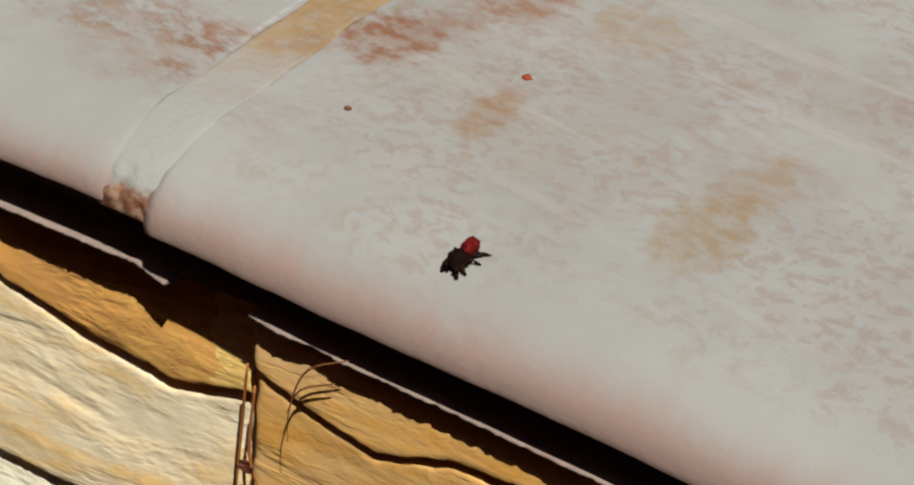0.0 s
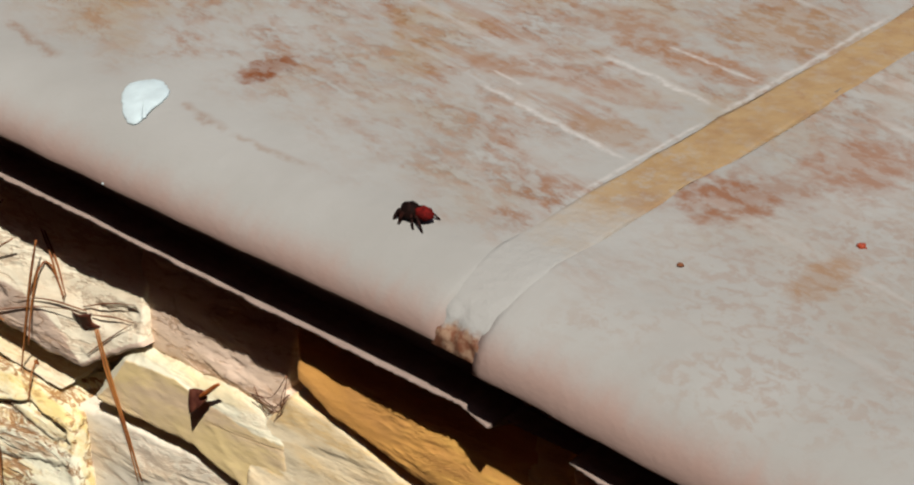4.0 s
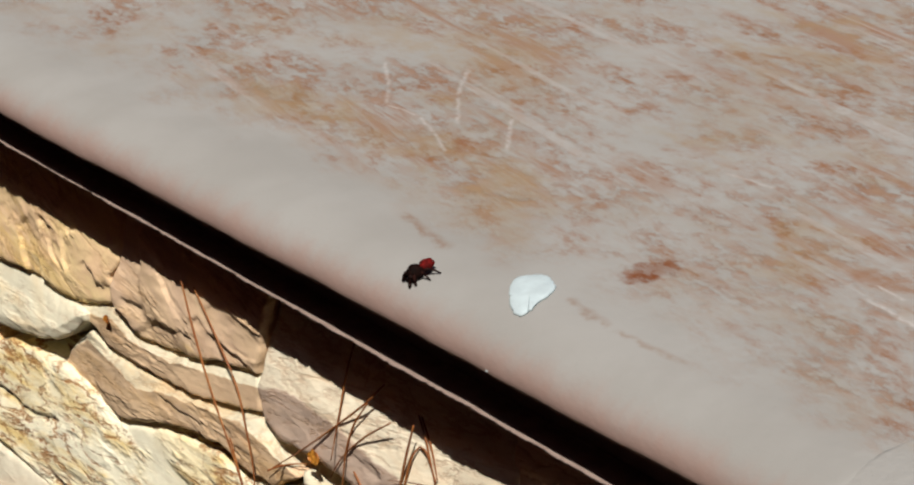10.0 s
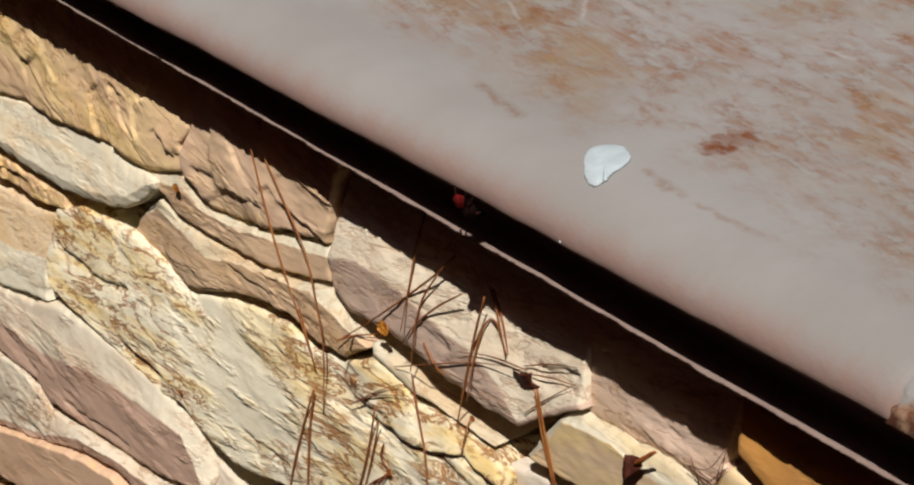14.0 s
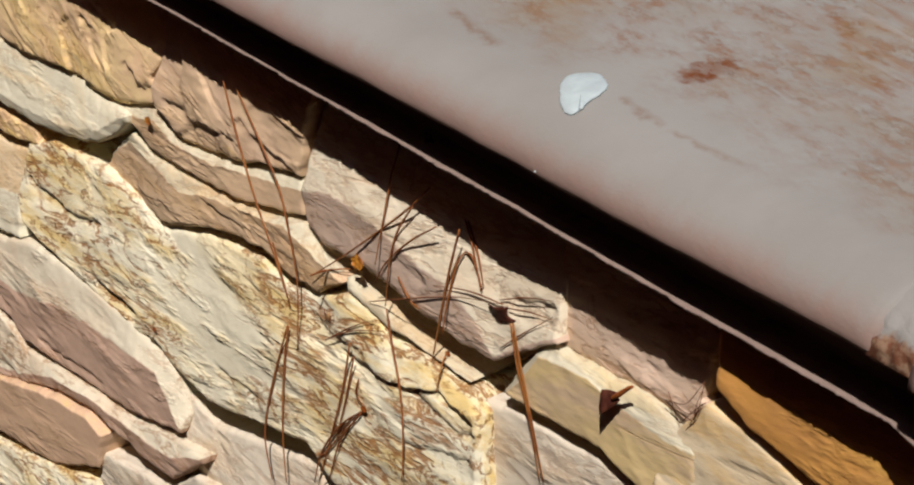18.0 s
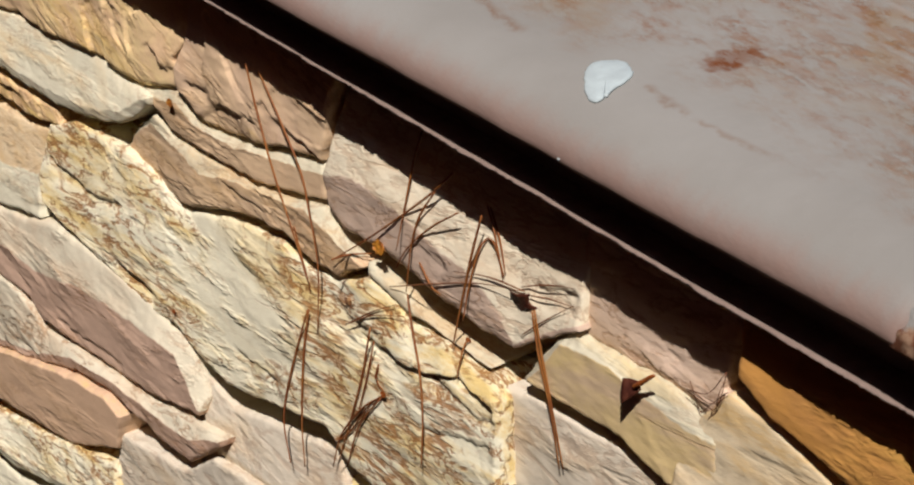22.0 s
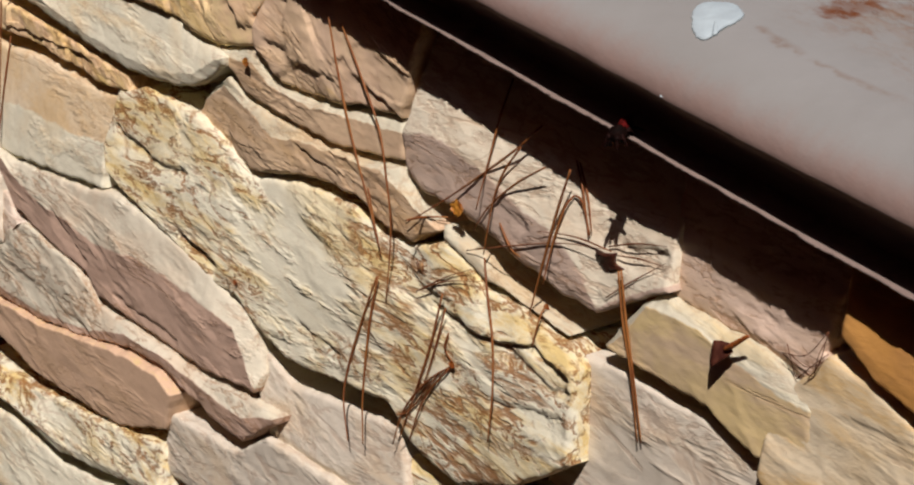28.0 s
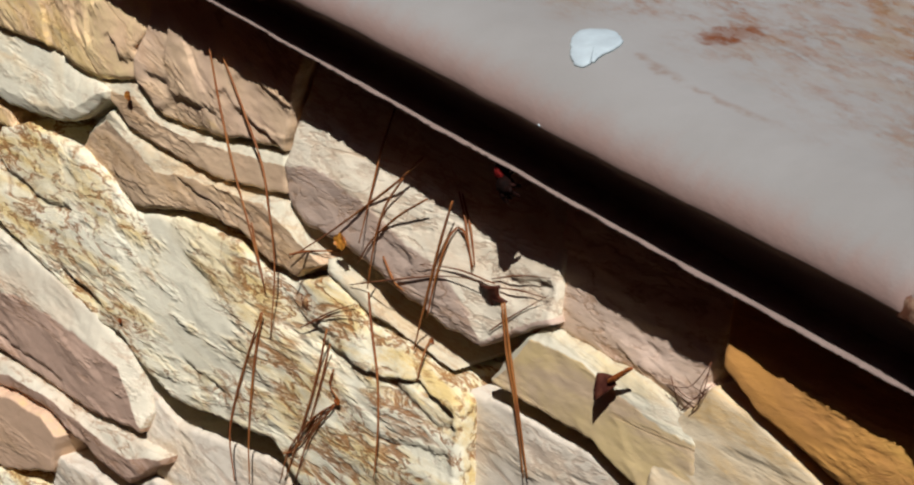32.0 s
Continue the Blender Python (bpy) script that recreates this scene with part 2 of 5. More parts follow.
def coping_material():
    k = Mat("weathered_white_coping", 0.85)
    k.b.inputs["Specular IOR Level"].default_value = 0.08
    y, x = k.axis(1), k.axis(0)
    c = k.mix(k.ramp(k.noise(14, 4), 0.35, 0.65), (0.280, 0.281, 0.266), (0.251, 0.250, 0.234))
    edge = k.math("ADD", y, k.math("MULTIPLY", k.math("SUBTRACT", k.noise(24, 3), 0.5), 0.06))
    flat = k.ramp(edge, 0.018, 0.062)
    near = k.ramp(x, 0.14, 0.17)
    flat = k.math("MAXIMUM", flat, k.math("MULTIPLY", near, k.math("MULTIPLY", k.ramp(edge, -0.004, 0.03), 0.6)))
    flat = k.math("MAXIMUM", flat, k.math("MULTIPLY", k.math("MULTIPLY", k.ramp(x, 0.03, 0.09), k.ramp(x, 0.13, 0.15, 1.0, 0.0)), k.ramp(edge, 0.004, 0.04, 0.0, 0.9)))
    drift = (0, 0, 0.20)
    big = k.ramp(k.noise(12, 6, 0.68, (0.8, 1, 1), drift, 0.4), 0.36, 0.56)
    mott = k.ramp(k.noise(150, 8, 0.74, (0.55, 1, 1), drift, 0.15), 0.42, 0.58)
    mid = k.ramp(k.noise(42, 7, 0.70, (0.45, 1, 1), drift, 0.2), 0.42, 0.58)
    drag = k.math("MULTIPLY", k.ramp(k.noise(70, 7, 0.70, (0.10, 1, 1), drift, 0.1), 0.48, 0.62), k.ramp(k.noise(9, 2), 0.40, 0.56))
    left = k.ramp(x, 0.14, 0.20, 1.0, 0.28)
    wear = k.math("MULTIPLY", k.math("MULTIPLY", big, k.math("MAXIMUM", k.math("MULTIPLY", mott, k.ramp(mid, 0.0, 1.0, 0.40, 1.0)), drag)), k.math("MULTIPLY", flat, left))
    c = k.mix(k.math("MULTIPLY", wear, 0.85), c, (0.225, 0.132, 0.085))
    deep = k.math("MULTIPLY", k.ramp(k.noise(60, 8, 0.72, (0.5, 1, 1), drift, 0.1), 0.51, 0.63), k.math("MULTIPLY", k.math("MULTIPLY", big, flat), k.math("MULTIPLY", left, k.ramp(mott, 0.0, 1.0, 0.35, 1.0))))
    c = k.mix(k.math("MULTIPLY", deep, 0.85), c, (0.195, 0.085, 0.038))
    yel = k.math("MULTIPLY", k.ramp(k.noise(15, 6, 0.7, (0.7, 1, 1), drift), 0.46, 0.64), k.math("MULTIPLY", k.math("MULTIPLY", flat, left), k.ramp(k.noise(8, 1), 0.4, 0.6, 0.4, 1.0)))
    c = k.mix(k.math("MULTIPLY", yel, 0.60), c, (0.25, 0.178, 0.095))
    # faint lacework of worn paint on the near slab
    lace = k.math("MULTIPLY", k.ramp(k.noise(230, 5, 0.66, (0.8, 1, 1), drift, 0.5), 0.47, 0.60), k.math("MULTIPLY", k.ramp(k.noise(16, 4, 0.6), 0.40, 0.55), k.math("MULTIPLY", k.ramp(x, 0.15, 0.19), k.ramp(edge, -0.016, 0.004))))
    c = k.mix(k.math("MULTIPLY", lace, 0.48), c, (0.225, 0.165, 0.130))
    streak = k.ramp(k.noise(75, 3, 0.5, (0.04, 1, 1), drift, 0.2), 0.60, 0.66)
    c = k.mix(k.math("MULTIPLY", k.math("MULTIPLY", streak, k.math("MULTIPLY", big, flat)), 0.45), c, (0.34, 0.33, 0.31))
    for px, py, rx, ry, col, a in (
        (0.0050, 0.053, 0.0056, 0.0115, (0.150, 0.052, 0.020), 1.0),
        (0.104, 0.150, 0.027, 0.009, (0.215, 0.112, 0.060), 0.9),
        (0.070, 0.160, 0.020, 0.010, (0.215, 0.120, 0.070), 0.75),
        (0.092, 0.115, 0.026, 0.008, (0.225, 0.130, 0.085), 0.65),
        (0.062, 0.106, 0.013, 0.006, (0.215, 0.118, 0.068), 0.7),
        (0.118, 0.090, 0.014, 0.008, (0.220, 0.130, 0.070), 0.7),
        (0.116, 0.192, 0.022, 0.022, (0.220, 0.130, 0.065), 0.75),
        (0.186, 0.122, 0.014, 0.020, (0.205, 0.098, 0.055), 0.75),
        (0.287, 0.038, 0.011, 0.017, (0.225, 0.158, 0.080), 0.65),
        (0.290, 0.066, 0.009, 0.017, (0.23, 0.155, 0.09), 0.55),
        (0.214, 0.056, 0.006, 0.014, (0.22, 0.13, 0.07), 0.75),
        (0.168, 0.078, 0.013, 0.014, (0.19, 0.09, 0.05), 0.95),
        (0.180, 0.092, 0.010, 0.010, (0.19, 0.09, 0.05), 0.5),
        (0.225, 0.120, 0.014, 0.014, (0.26, 0.19, 0.11), 0.4),
    ):
        c = k.mix(k.math("MULTIPLY", k.math("MULTIPLY", k.spot(px, py, rx, ry, 0.9, 1.0), k.ramp(mott, 0.0, 1.0, 0.55, 1.0)), a), c, col)
    brown, white = (0.19, 0.12, 0.08), (0.37, 0.36, 0.34)
    for x0, y0, x1, y1, w, col, a in (
        (0.002, 0.018, 0.029, 0.0136, 0.0026, brown, 0.55), (0.029, 0.0136, 0.064, 0.0134, 0.0020, brown, 0.45),
        (-0.092, 0.0226, -0.052, 0.0142, 0.0028, brown, 0.7), (0.060, 0.0913, 0.1367, 0.0771, 0.0018, white, 1.0),
        (0.079, 0.1344, 0.131, 0.127, 0.0020, white, 1.0), (-0.044, 0.137, -0.019, 0.140, 0.0015, white, 0.6),
        (-0.2365, 0.1244, -0.2062, 0.1041, 0.0012, white, 0.75), (-0.2062, 0.1041, -0.1902, 0.0902, 0.0012, white, 0.75), (-0.1902, 0.0902, -0.1685, 0.0908, 0.0012, white, 0.75), (-0.1685, 0.0908, -0.1492, 0.0832, 0.0012, white, 0.75), (-0.1492, 0.0832, -0.1287, 0.0724, 0.0012, white, 0.75), (-0.2039, 0.1454, -0.1785, 0.1185, 0.0014, white, 0.75), (-0.1785, 0.1185, -0.1501, 0.0959, 0.0014, white, 0.75), (-0.1439, 0.1192, -0.1135, 0.09, 0.0012, white, 0.75),
        (0.1345, 0.048, 0.1340, 0.120, 0.0011, white, 0.8), (0.1340, 0.120, 0.1345, 0.230, 0.0014, white, 0.8),
        (0.0596, 0.1015, 0.0761, 0.0981, 0.0012, white, 0.8), (0.0902, 0.1539, 0.134, 0.1503, 0.0014, white, 0.8),
    ):
        c = k.mix(k.math("MULTIPLY", k.stroke(x0, y0, x1, y1, w), a), c, col)
    # pinkish falloff into shade on the rounded edge, painted into the colour
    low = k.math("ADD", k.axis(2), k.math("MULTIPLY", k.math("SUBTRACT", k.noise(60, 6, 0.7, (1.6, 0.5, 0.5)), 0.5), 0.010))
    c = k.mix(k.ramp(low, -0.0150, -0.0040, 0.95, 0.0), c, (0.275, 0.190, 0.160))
    k.colour(c)
    k.bump(k.noise(220, 5, 0.6), 0.0006, 0.5)
    k.bump(wear, 0.0004, 0.6)
    return k.m


def mortar_material():
    k = Mat("yellow_mortar", 0.85)
    y = k.axis(1)
    c = k.mix(k.ramp(k.noise(90, 5), 0.35, 0.7), (0.275, 0.185, 0.085), (0.235, 0.145, 0.065))
    white = k.mix(k.ramp(k.noise(14, 4), 0.35, 0.65), (0.280, 0.281, 0.266), (0.251, 0.250, 0.234))
    fade = k.math("ADD", y, k.math("MULTIPLY", k.math("SUBTRACT", k.noise(60, 7, 0.7), 0.5), 0.07))
    c = k.mix(k.ramp(fade, 0.014, 0.078, 0.0, 0.95), white, c)
    c = k.mix(k.math("MULTIPLY", k.ramp(k.noise(130, 6, 0.75), 0.46, 0.64, 0.0, 0.55), k.ramp(y, 0.06, 0.12, 1.0, 0.45)), c, white)
    c = k.mix(k.math("MULTIPLY", k.ramp(k.noise(55, 6, 0.7), 0.52, 0.66, 0.0, 0.6), k.ramp(y, 0.03, 0.07)), c, (0.215, 0.120, 0.060))
    bare = k.math("ADD", k.axis(2), k.math("MULTIPLY", k.math("SUBTRACT", k.noise(170, 5, 0.7), 0.5), 0.011))
    c = k.mix(k.ramp(bare, -0.0130, -0.0095, 1.0, 0.0), c, k.mix(k.ramp(k.noise(380, 4), 0.4, 0.65), (0.13, 0.05, 0.025), (0.24, 0.155, 0.10)))
    k.colour(c)
    k.bump(k.noise(300, 5), 0.0008, 0.7)
    return k.m


def plain(name, a, b, scale=300, rough=0.7, bump=0.0, gloss=0.25):
    k = Mat(name, rough)
    k.b.inputs["Specular IOR Level"].default_value = gloss
    n = k.noise(scale, 4)
    k.colour(k.mix(k.ramp(n, 0.35, 0.68), a, b))
    if bump:
        k.bump(n, bump)
    return k.m


COPING, MORTAR = coping_material(), mortar_material()
LEDGE = plain("pinkish_bedding_mortar", (0.26, 0.20, 0.17), (0.22, 0.165, 0.14), 160, 0.85, 0.0006)
CORE = plain("brown_wall_mortar", (0.48, 0.19, 0.08), (0.34, 0.13, 0.055), 60, 0.95, 0.002)
NEEDLE = plain("dry_pine_needle", (0.20, 0.065, 0.02), (0.30, 0.12, 0.03), 60, 0.5)
TWIG = plain("dark_dry_twig", (0.14, 0.05, 0.02), (0.22, 0.09, 0.035), 200, 0.7)
LEAF = plain("dead_brown_leaf", (0.06, 0.016, 0.010), (0.11, 0.035, 0.018), 250, 0.6, 0.0004)
AMBER = plain("amber_resin_bud", (0.50, 0.22, 0.03), (0.30, 0.10, 0.02), 250, 0.4)
FLAKE = plain("white_paint_flake", (0.45, 0.545, 0.565), (0.39, 0.47, 0.49), 200, 0.6, 0.0003)
RUST = plain("rust_brown_stalk", (0.36, 0.11, 0.02), (0.24, 0.06, 0.015), 400, 0.5)
RED = plain("red_seed_speck", (0.30, 0.05, 0.02), (0.22, 0.04, 0.02), 500, 0.5)
BLACK = plain("black_spider_hair", (0.004, 0.0015, 0.001), (0.010, 0.003, 0.002), 900, 0.8, 0.0003, 0.08)
SCARLET = plain("scarlet_spider_hair", (0.12, 0.006, 0.005), (0.05, 0.003, 0.0025), 900, 0.8, 0.0003, 0.08)
LEG = plain("brown_spider_leg", (0.006, 0.002, 0.0015), (0.022, 0.006, 0.004), 700, 0.7, 0.0, 0.08)
HUSK = plain("pale_insect_husk", (0.42, 0.26, 0.12), (0.30, 0.16, 0.07), 500, 0.6)
SILK = plain("grey_dusty_silk", (0.17, 0.065, 0.030), (0.11, 0.038, 0.018), 300, 0.8)
SOIL = plain("brown_soil", (0.10, 0.050, 0.030), (0.13, 0.070, 0.042), 9, 0.95, 0.01)


# ---- mesh helpers ----
def part(name, bm, material, parent=None, label=""):
    me = bpy.data.meshes.new(name)
    bm.to_mesh(me)
    bm.free()
    me.materials.append(material)
    for p in me.polygons:
        p.use_smooth = True
    ob = new(name, me)
    if parent is not None:
        ob.parent = parent
    if label:
        tagged(ob, label)
    return ob


def grid(bm, rows, close=False):
    """Quads over rows of places."""
    vs = [[bm.verts.new(p) for p in row] for row in rows]
    for a, b in zip(vs, vs[1:]):
        n = len(a)
        for i in range(n if close else n - 1):
            j = (i + 1) % n
            bm.faces.new((a[i], a[j], b[j], b[i]))
    return vs


def smooth_line(points, steps):
    """Points along a soft curve through the given ones."""
    p = [Vector(q) for q in points]
    p = [2 * p[0] - p[1]] + p + [2 * p[-1] - p[-2]]
    out = []
    for i in range(1, len(p) - 2):
        a, b, c, d = p[i - 1:i + 3]
        for k in range(steps):
            t = k / steps
            out.append(0.5 * (2 * b + (c - a) * t + (2 * a - 5 * b + 4 * c - d) * t * t + (3 * b - a - 3 * c + d) * t ** 3))
    return out + [p[-2]]


def tube(bm, points, radii, sides=6):
    """A round tapering rod along points."""
    rings = []
    for i, p in enumerate(points):
        d = (points[min(i + 1, len(points) - 1)] - points[max(i - 1, 0)]).normalized()
        s = d.orthogonal().normalized()
        u = d.cross(s)
        rings.append([p + radii[i] * (math.cos(2 * math.pi * k / sides) * s + math.sin(2 * math.pi * k / sides) * u) for k in range(sides)])
    vs = grid(bm, rings, True)
    bm.faces.new(vs[0][::-1])
    bm.faces.new(vs[-1])


def ball(bm, centre, size, nu=14, nv=10, rough=0.0, seed=0.0):
    """A lumpy ellipsoid."""
    c = Vector(centre)
    rows = []
    for j in range(nv + 1):
        a = math.pi * j / nv
        row = []
        for i in range(nu):
            b = 2 * math.pi * i / nu
            d = Vector((math.sin(a) * math.cos(b), math.sin(a) * math.sin(b), math.cos(a)))
            r = 1 + rough * noise.noise(d * 2.5 + Vector((seed, 0, 0)))
            row.append(c + r * Vector((d.x * size[0], d.y * size[1], d.z * size[2])))
        rows.append(row)
    grid(bm, rows, True)
    bmesh.ops.remove_doubles(bm, verts=bm.verts, dist=1e-6)


# ---- coping: two cast slabs, their joint and the bedding ledge ----
ROLL_Y, ROLL_A, ROLL_B = 0.022, 0.0370, 0.0165


def roll_z(y):
    """Height of the coping's top at y in front of the flat."""
    s = min(1.0, max(0.0, (ROLL_Y - y) / ROLL_A))
    return -ROLL_B + ROLL_B * (1 - s ** 2.2) ** 0.4545


def profile(out=0.0, drop=0.0):
    pts = [(0.60, -0.05), (0.60, 0.0)]
    pts += [(0.60 - 0.02 * i, 0.0) for i in range(1, 25)]
    pts += [(0.11 - 0.008 * i, 0.0) for i in range(0, 11)]
    for i in range(1, 26):
        a = math.pi / 2 * i / 25
        pts.append((ROLL_Y - (ROLL_A + out) * math.sin(a) ** 0.909, (ROLL_B + drop) * (math.cos(a) ** 0.909 - 1)))
    f = ROLL_Y - ROLL_A - out
    under = ((0.0002, 0.0005), (0.0007, 0.0010), (0.0016, 0.0018), (0.0031, 0.0030), (0.0055, 0.0048), (0.0085, 0.0070), (0.012, 0.0095), (0.016, 0.0125), (0.020, 0.0165), (0.024, 0.0325))
    pts += [(f + y, -ROLL_B - drop - z) for y, z in under]
    return pts


def slab(name, x0, x1, out, material, erode, seed, drop=0.0, skew=0.0):
    bm = bmesh.new()
    prof = profile(out, drop)
    n = max(22, int((x1 - x0) / 0.0035))
    rows = []
    for i in range(n + 1):
        x = x0 + (x1 - x0) * i / n
        end = min(x - x0, x1 - x)
        row = []
        for y, z in prof:
            p = Vector((x, y - skew * (x - x0), z))
            w = noise.noise(p * 60 + Vector((seed, 0, 0))) * 0.0003 + noise.noise(p * 12 + Vector((seed, 3, 0))) * 0.0006
            front = min(1.0, max(0.0, (0.012 - y) / 0.02))
            round_off = 0.0008 * math.exp(-end / 0.0012) * front
            p.z += w - 0.4 * round_off
            if y < 0.03:
                p.y += round_off + w
            if erode:
                p.z += 0.0002
                if i in (0, n):
                    p.x += 0.0012 * noise.noise((y * 160, i, 1)) + 0.0012 * noise.noise((y * 45, i, 4))
                    p.z -= 0.0003
                bite = max(0.0, 1 - abs(z + 0.013) / 0.010) * (1.0 if y < -0.004 else 0.0)
                bite *= 0.45 + 0.9 * noise.noise(p * 260)
                p.y += erode * bite
                p.z -= 0.4 * erode * bite
            row.append(p)
        rows.append(row)
    vs = grid(bm, rows)
    bm.faces.new(vs[0])
    bm.faces.new(vs[-1][::-1])
    bmesh.ops.recalc_face_normals(bm, faces=bm.faces)
    ob = part(name, bm, material)
    return ob


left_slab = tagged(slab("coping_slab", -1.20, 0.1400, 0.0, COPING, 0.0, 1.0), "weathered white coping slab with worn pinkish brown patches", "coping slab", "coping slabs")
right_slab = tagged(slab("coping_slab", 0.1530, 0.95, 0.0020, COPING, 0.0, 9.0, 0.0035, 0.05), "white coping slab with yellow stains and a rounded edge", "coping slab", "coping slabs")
joint = tagged(slab("coping_joint", 0.1365, 0.1560, 0.0003, MORTAR, 0.0016, 4.0, 0.0012), "yellowish mortar joint between coping slabs, chipped at the edge", "mortar joint", kind="structure")


def ledge(x0, x1, front, wide_end, seed, level=-0.0405, skew=0.0, rise=0.0):
    """A thin ragged lip of bedding mortar under the slab."""
    bm = bmesh.new()
    n = int((x1 - x0) / 0.0012)
    rows = []
    for i in range(n + 1):
        x = x0 + (x1 - x0) * i / n
        rag = noise.noise((x * 90, seed, 0)) * 0.0009 + noise.noise((x * 700, seed, 5)) * 0.0004 + max(0, noise.noise((x * 330, seed, 2))) * 0.0009
        y = front + rag - skew * (x - x0)
        z = level - 0.0006 * noise.noise((x * 25, seed, 7)) - rise * (x - x1)
        end = wide_end * math.exp(-abs(x1 - x) / 0.007)
        rows.append([(x, 0.03, z + 0.001), (x, y + 0.008, z + 0.0003), (x, y + 0.004, z), (x, y + 0.0006 - end, z), (x, y - end, z - 0.0004), (x, y + 0.0008 - end, z - 0.0010), (x, y + 0.004, z - 0.0030), (x, y + 0.010, z - 0.0055), (x, 0.03, z - 0.010)])
    vs = grid(bm, rows)
    bm.faces.new(vs[0])
    bm.faces.new(vs[-1][::-1])
    bmesh.ops.recalc_face_normals(bm, faces=bm.faces)
    return part("bedding_ledge", bm, LEDGE)


tagged(ledge(-1.20, 0.1535, -0.0072, 0.0034, 2.0, rise=0.008), "thin pinkish bedding mortar lip under the coping", "mortar lip", kind="structure")
tagged(ledge(0.1540, 0.1825, -0.0040, 0.0, 3.0), "recessed bedding mortar below the coping joint", "mortar lip", kind="structure")
tagged(ledge(0.183, 0.95, -0.0122, 0.0, 5.0, -0.038, 0.05), "thin ragged bedding mortar lip under the coping", "mortar lip", kind="structure")

# ---- wall core and ground ----
bm = bmesh.new()
bmesh.ops.create_cube(bm, size=1, matrix=Matrix.Translation((-0.125, 0.29, -0.575)) @ Matrix.Diagonal((2.15, 0.50, 1.06, 1)))
bmesh.ops.bevel(bm, geom=list(bm.edges), offset=0.004, segments=2, affect="EDGES")
wall = tagged(part("wall_front", bm, CORE), "garden wall faced with split ledger stone", "wall", kind="structure")
bm = bmesh.new()
rings = [[(r * math.cos(a * math.pi / 24), r * math.sin(a * math.pi / 24), -1.1 + 0.01 * noise.noise((r, a, 0))) for a in range(48)] for r in (0.01, 0.5, 1, 2, 4, 10, 40, 200, 1500)]
vs = grid(bm, rings, True)
tagged(part("ground", bm, SOIL), "bare brown soil ground beside the wall", "ground", kind="structure")


# added out of view: walls that block low sky and bounce reddish light
UNSEEN_WALL = plain("unseen_light_shaping_wall", (0.120, 0.038, 0.022), (0.150, 0.052, 0.031), 6, 0.9, 0.004)
for k, (cx, cy, sx, sy) in enumerate(((0.0, -1.9, 5.2, 0.2), (-2.5, 0.0, 0.2, 4.0), (2.5, 0.0, 0.2, 4.0))):
    bm = bmesh.new()
    bmesh.ops.create_cube(bm, size=1, matrix=Matrix.Translation((cx, cy, 0.90)) @ Matrix.Diagonal((sx, sy, 4.0, 1)))
    bmesh.ops.bevel(bm, geom=list(bm.edges), offset=0.01, segments=2, affect="EDGES")
    tagged(part(("unseen_wall_south", "unseen_wall_west", "unseen_wall_east")[k], bm, UNSEEN_WALL), "unseen dark red wall added to block sky and bounce warm light", "wall", kind="structure")

# ---- ledger stones ----
stone_count = [0]
RELIEF = {"orange": 0.45, "peach": 0.3, "pale": 0.7, "honey": 0.4, "cream": 0.45, "warm": 0.5, "mauve": 0.6, "chalk": 0.6, "straw": 0.5, "ochre": 1.0, "sand": 1.0, "rose": 0.8}


def polyline(points):
    """A line through (x, z) places by its share of length."""
    pts = [Vector(p) for p in points]
    far = [0.0]
    for p, q in zip(pts, pts[1:]):
        far.append(far[-1] + (q - p).length)

    def at(u):
        d = u * far[-1]
        for k in range(len(pts) - 1):
            if d <= far[k + 1] or k == len(pts) - 2:
                return pts[k].lerp(pts[k + 1], (d - far[k]) / max(1e-9, far[k + 1] - far[k]))
    return at, far[-1]


def along(values, u):
    """A value by share of length, from one number or a few even ones."""
    if not isinstance(values, tuple):
        return values
    k = u * (len(values) - 1)
    i = min(int(k), len(values) - 2)
    return values[i] + (values[i + 1] - values[i]) * (k - i)


def near_line(q, points):
    """How far (x, z) lies below a line, and how far beyond its ends."""
    best = None
    for (x0, z0), (x1, z1) in zip(points, points[1:]):
        dx, dz = x1 - x0, z1 - z0
        n = math.hypot(dx, dz)
        run = ((q.x - x0) * dx + (q.y - z0) * dz) / n
        side = ((q.x - x0) * dz - (q.y - z0) * dx) / n * (1 if dx > 0 else -1)
        over = max(0.0, -run, run - n)
        if best is None or over + abs(side) < best[0]:
            best = (over + abs(side), side, over)
    return best[1], best[2]


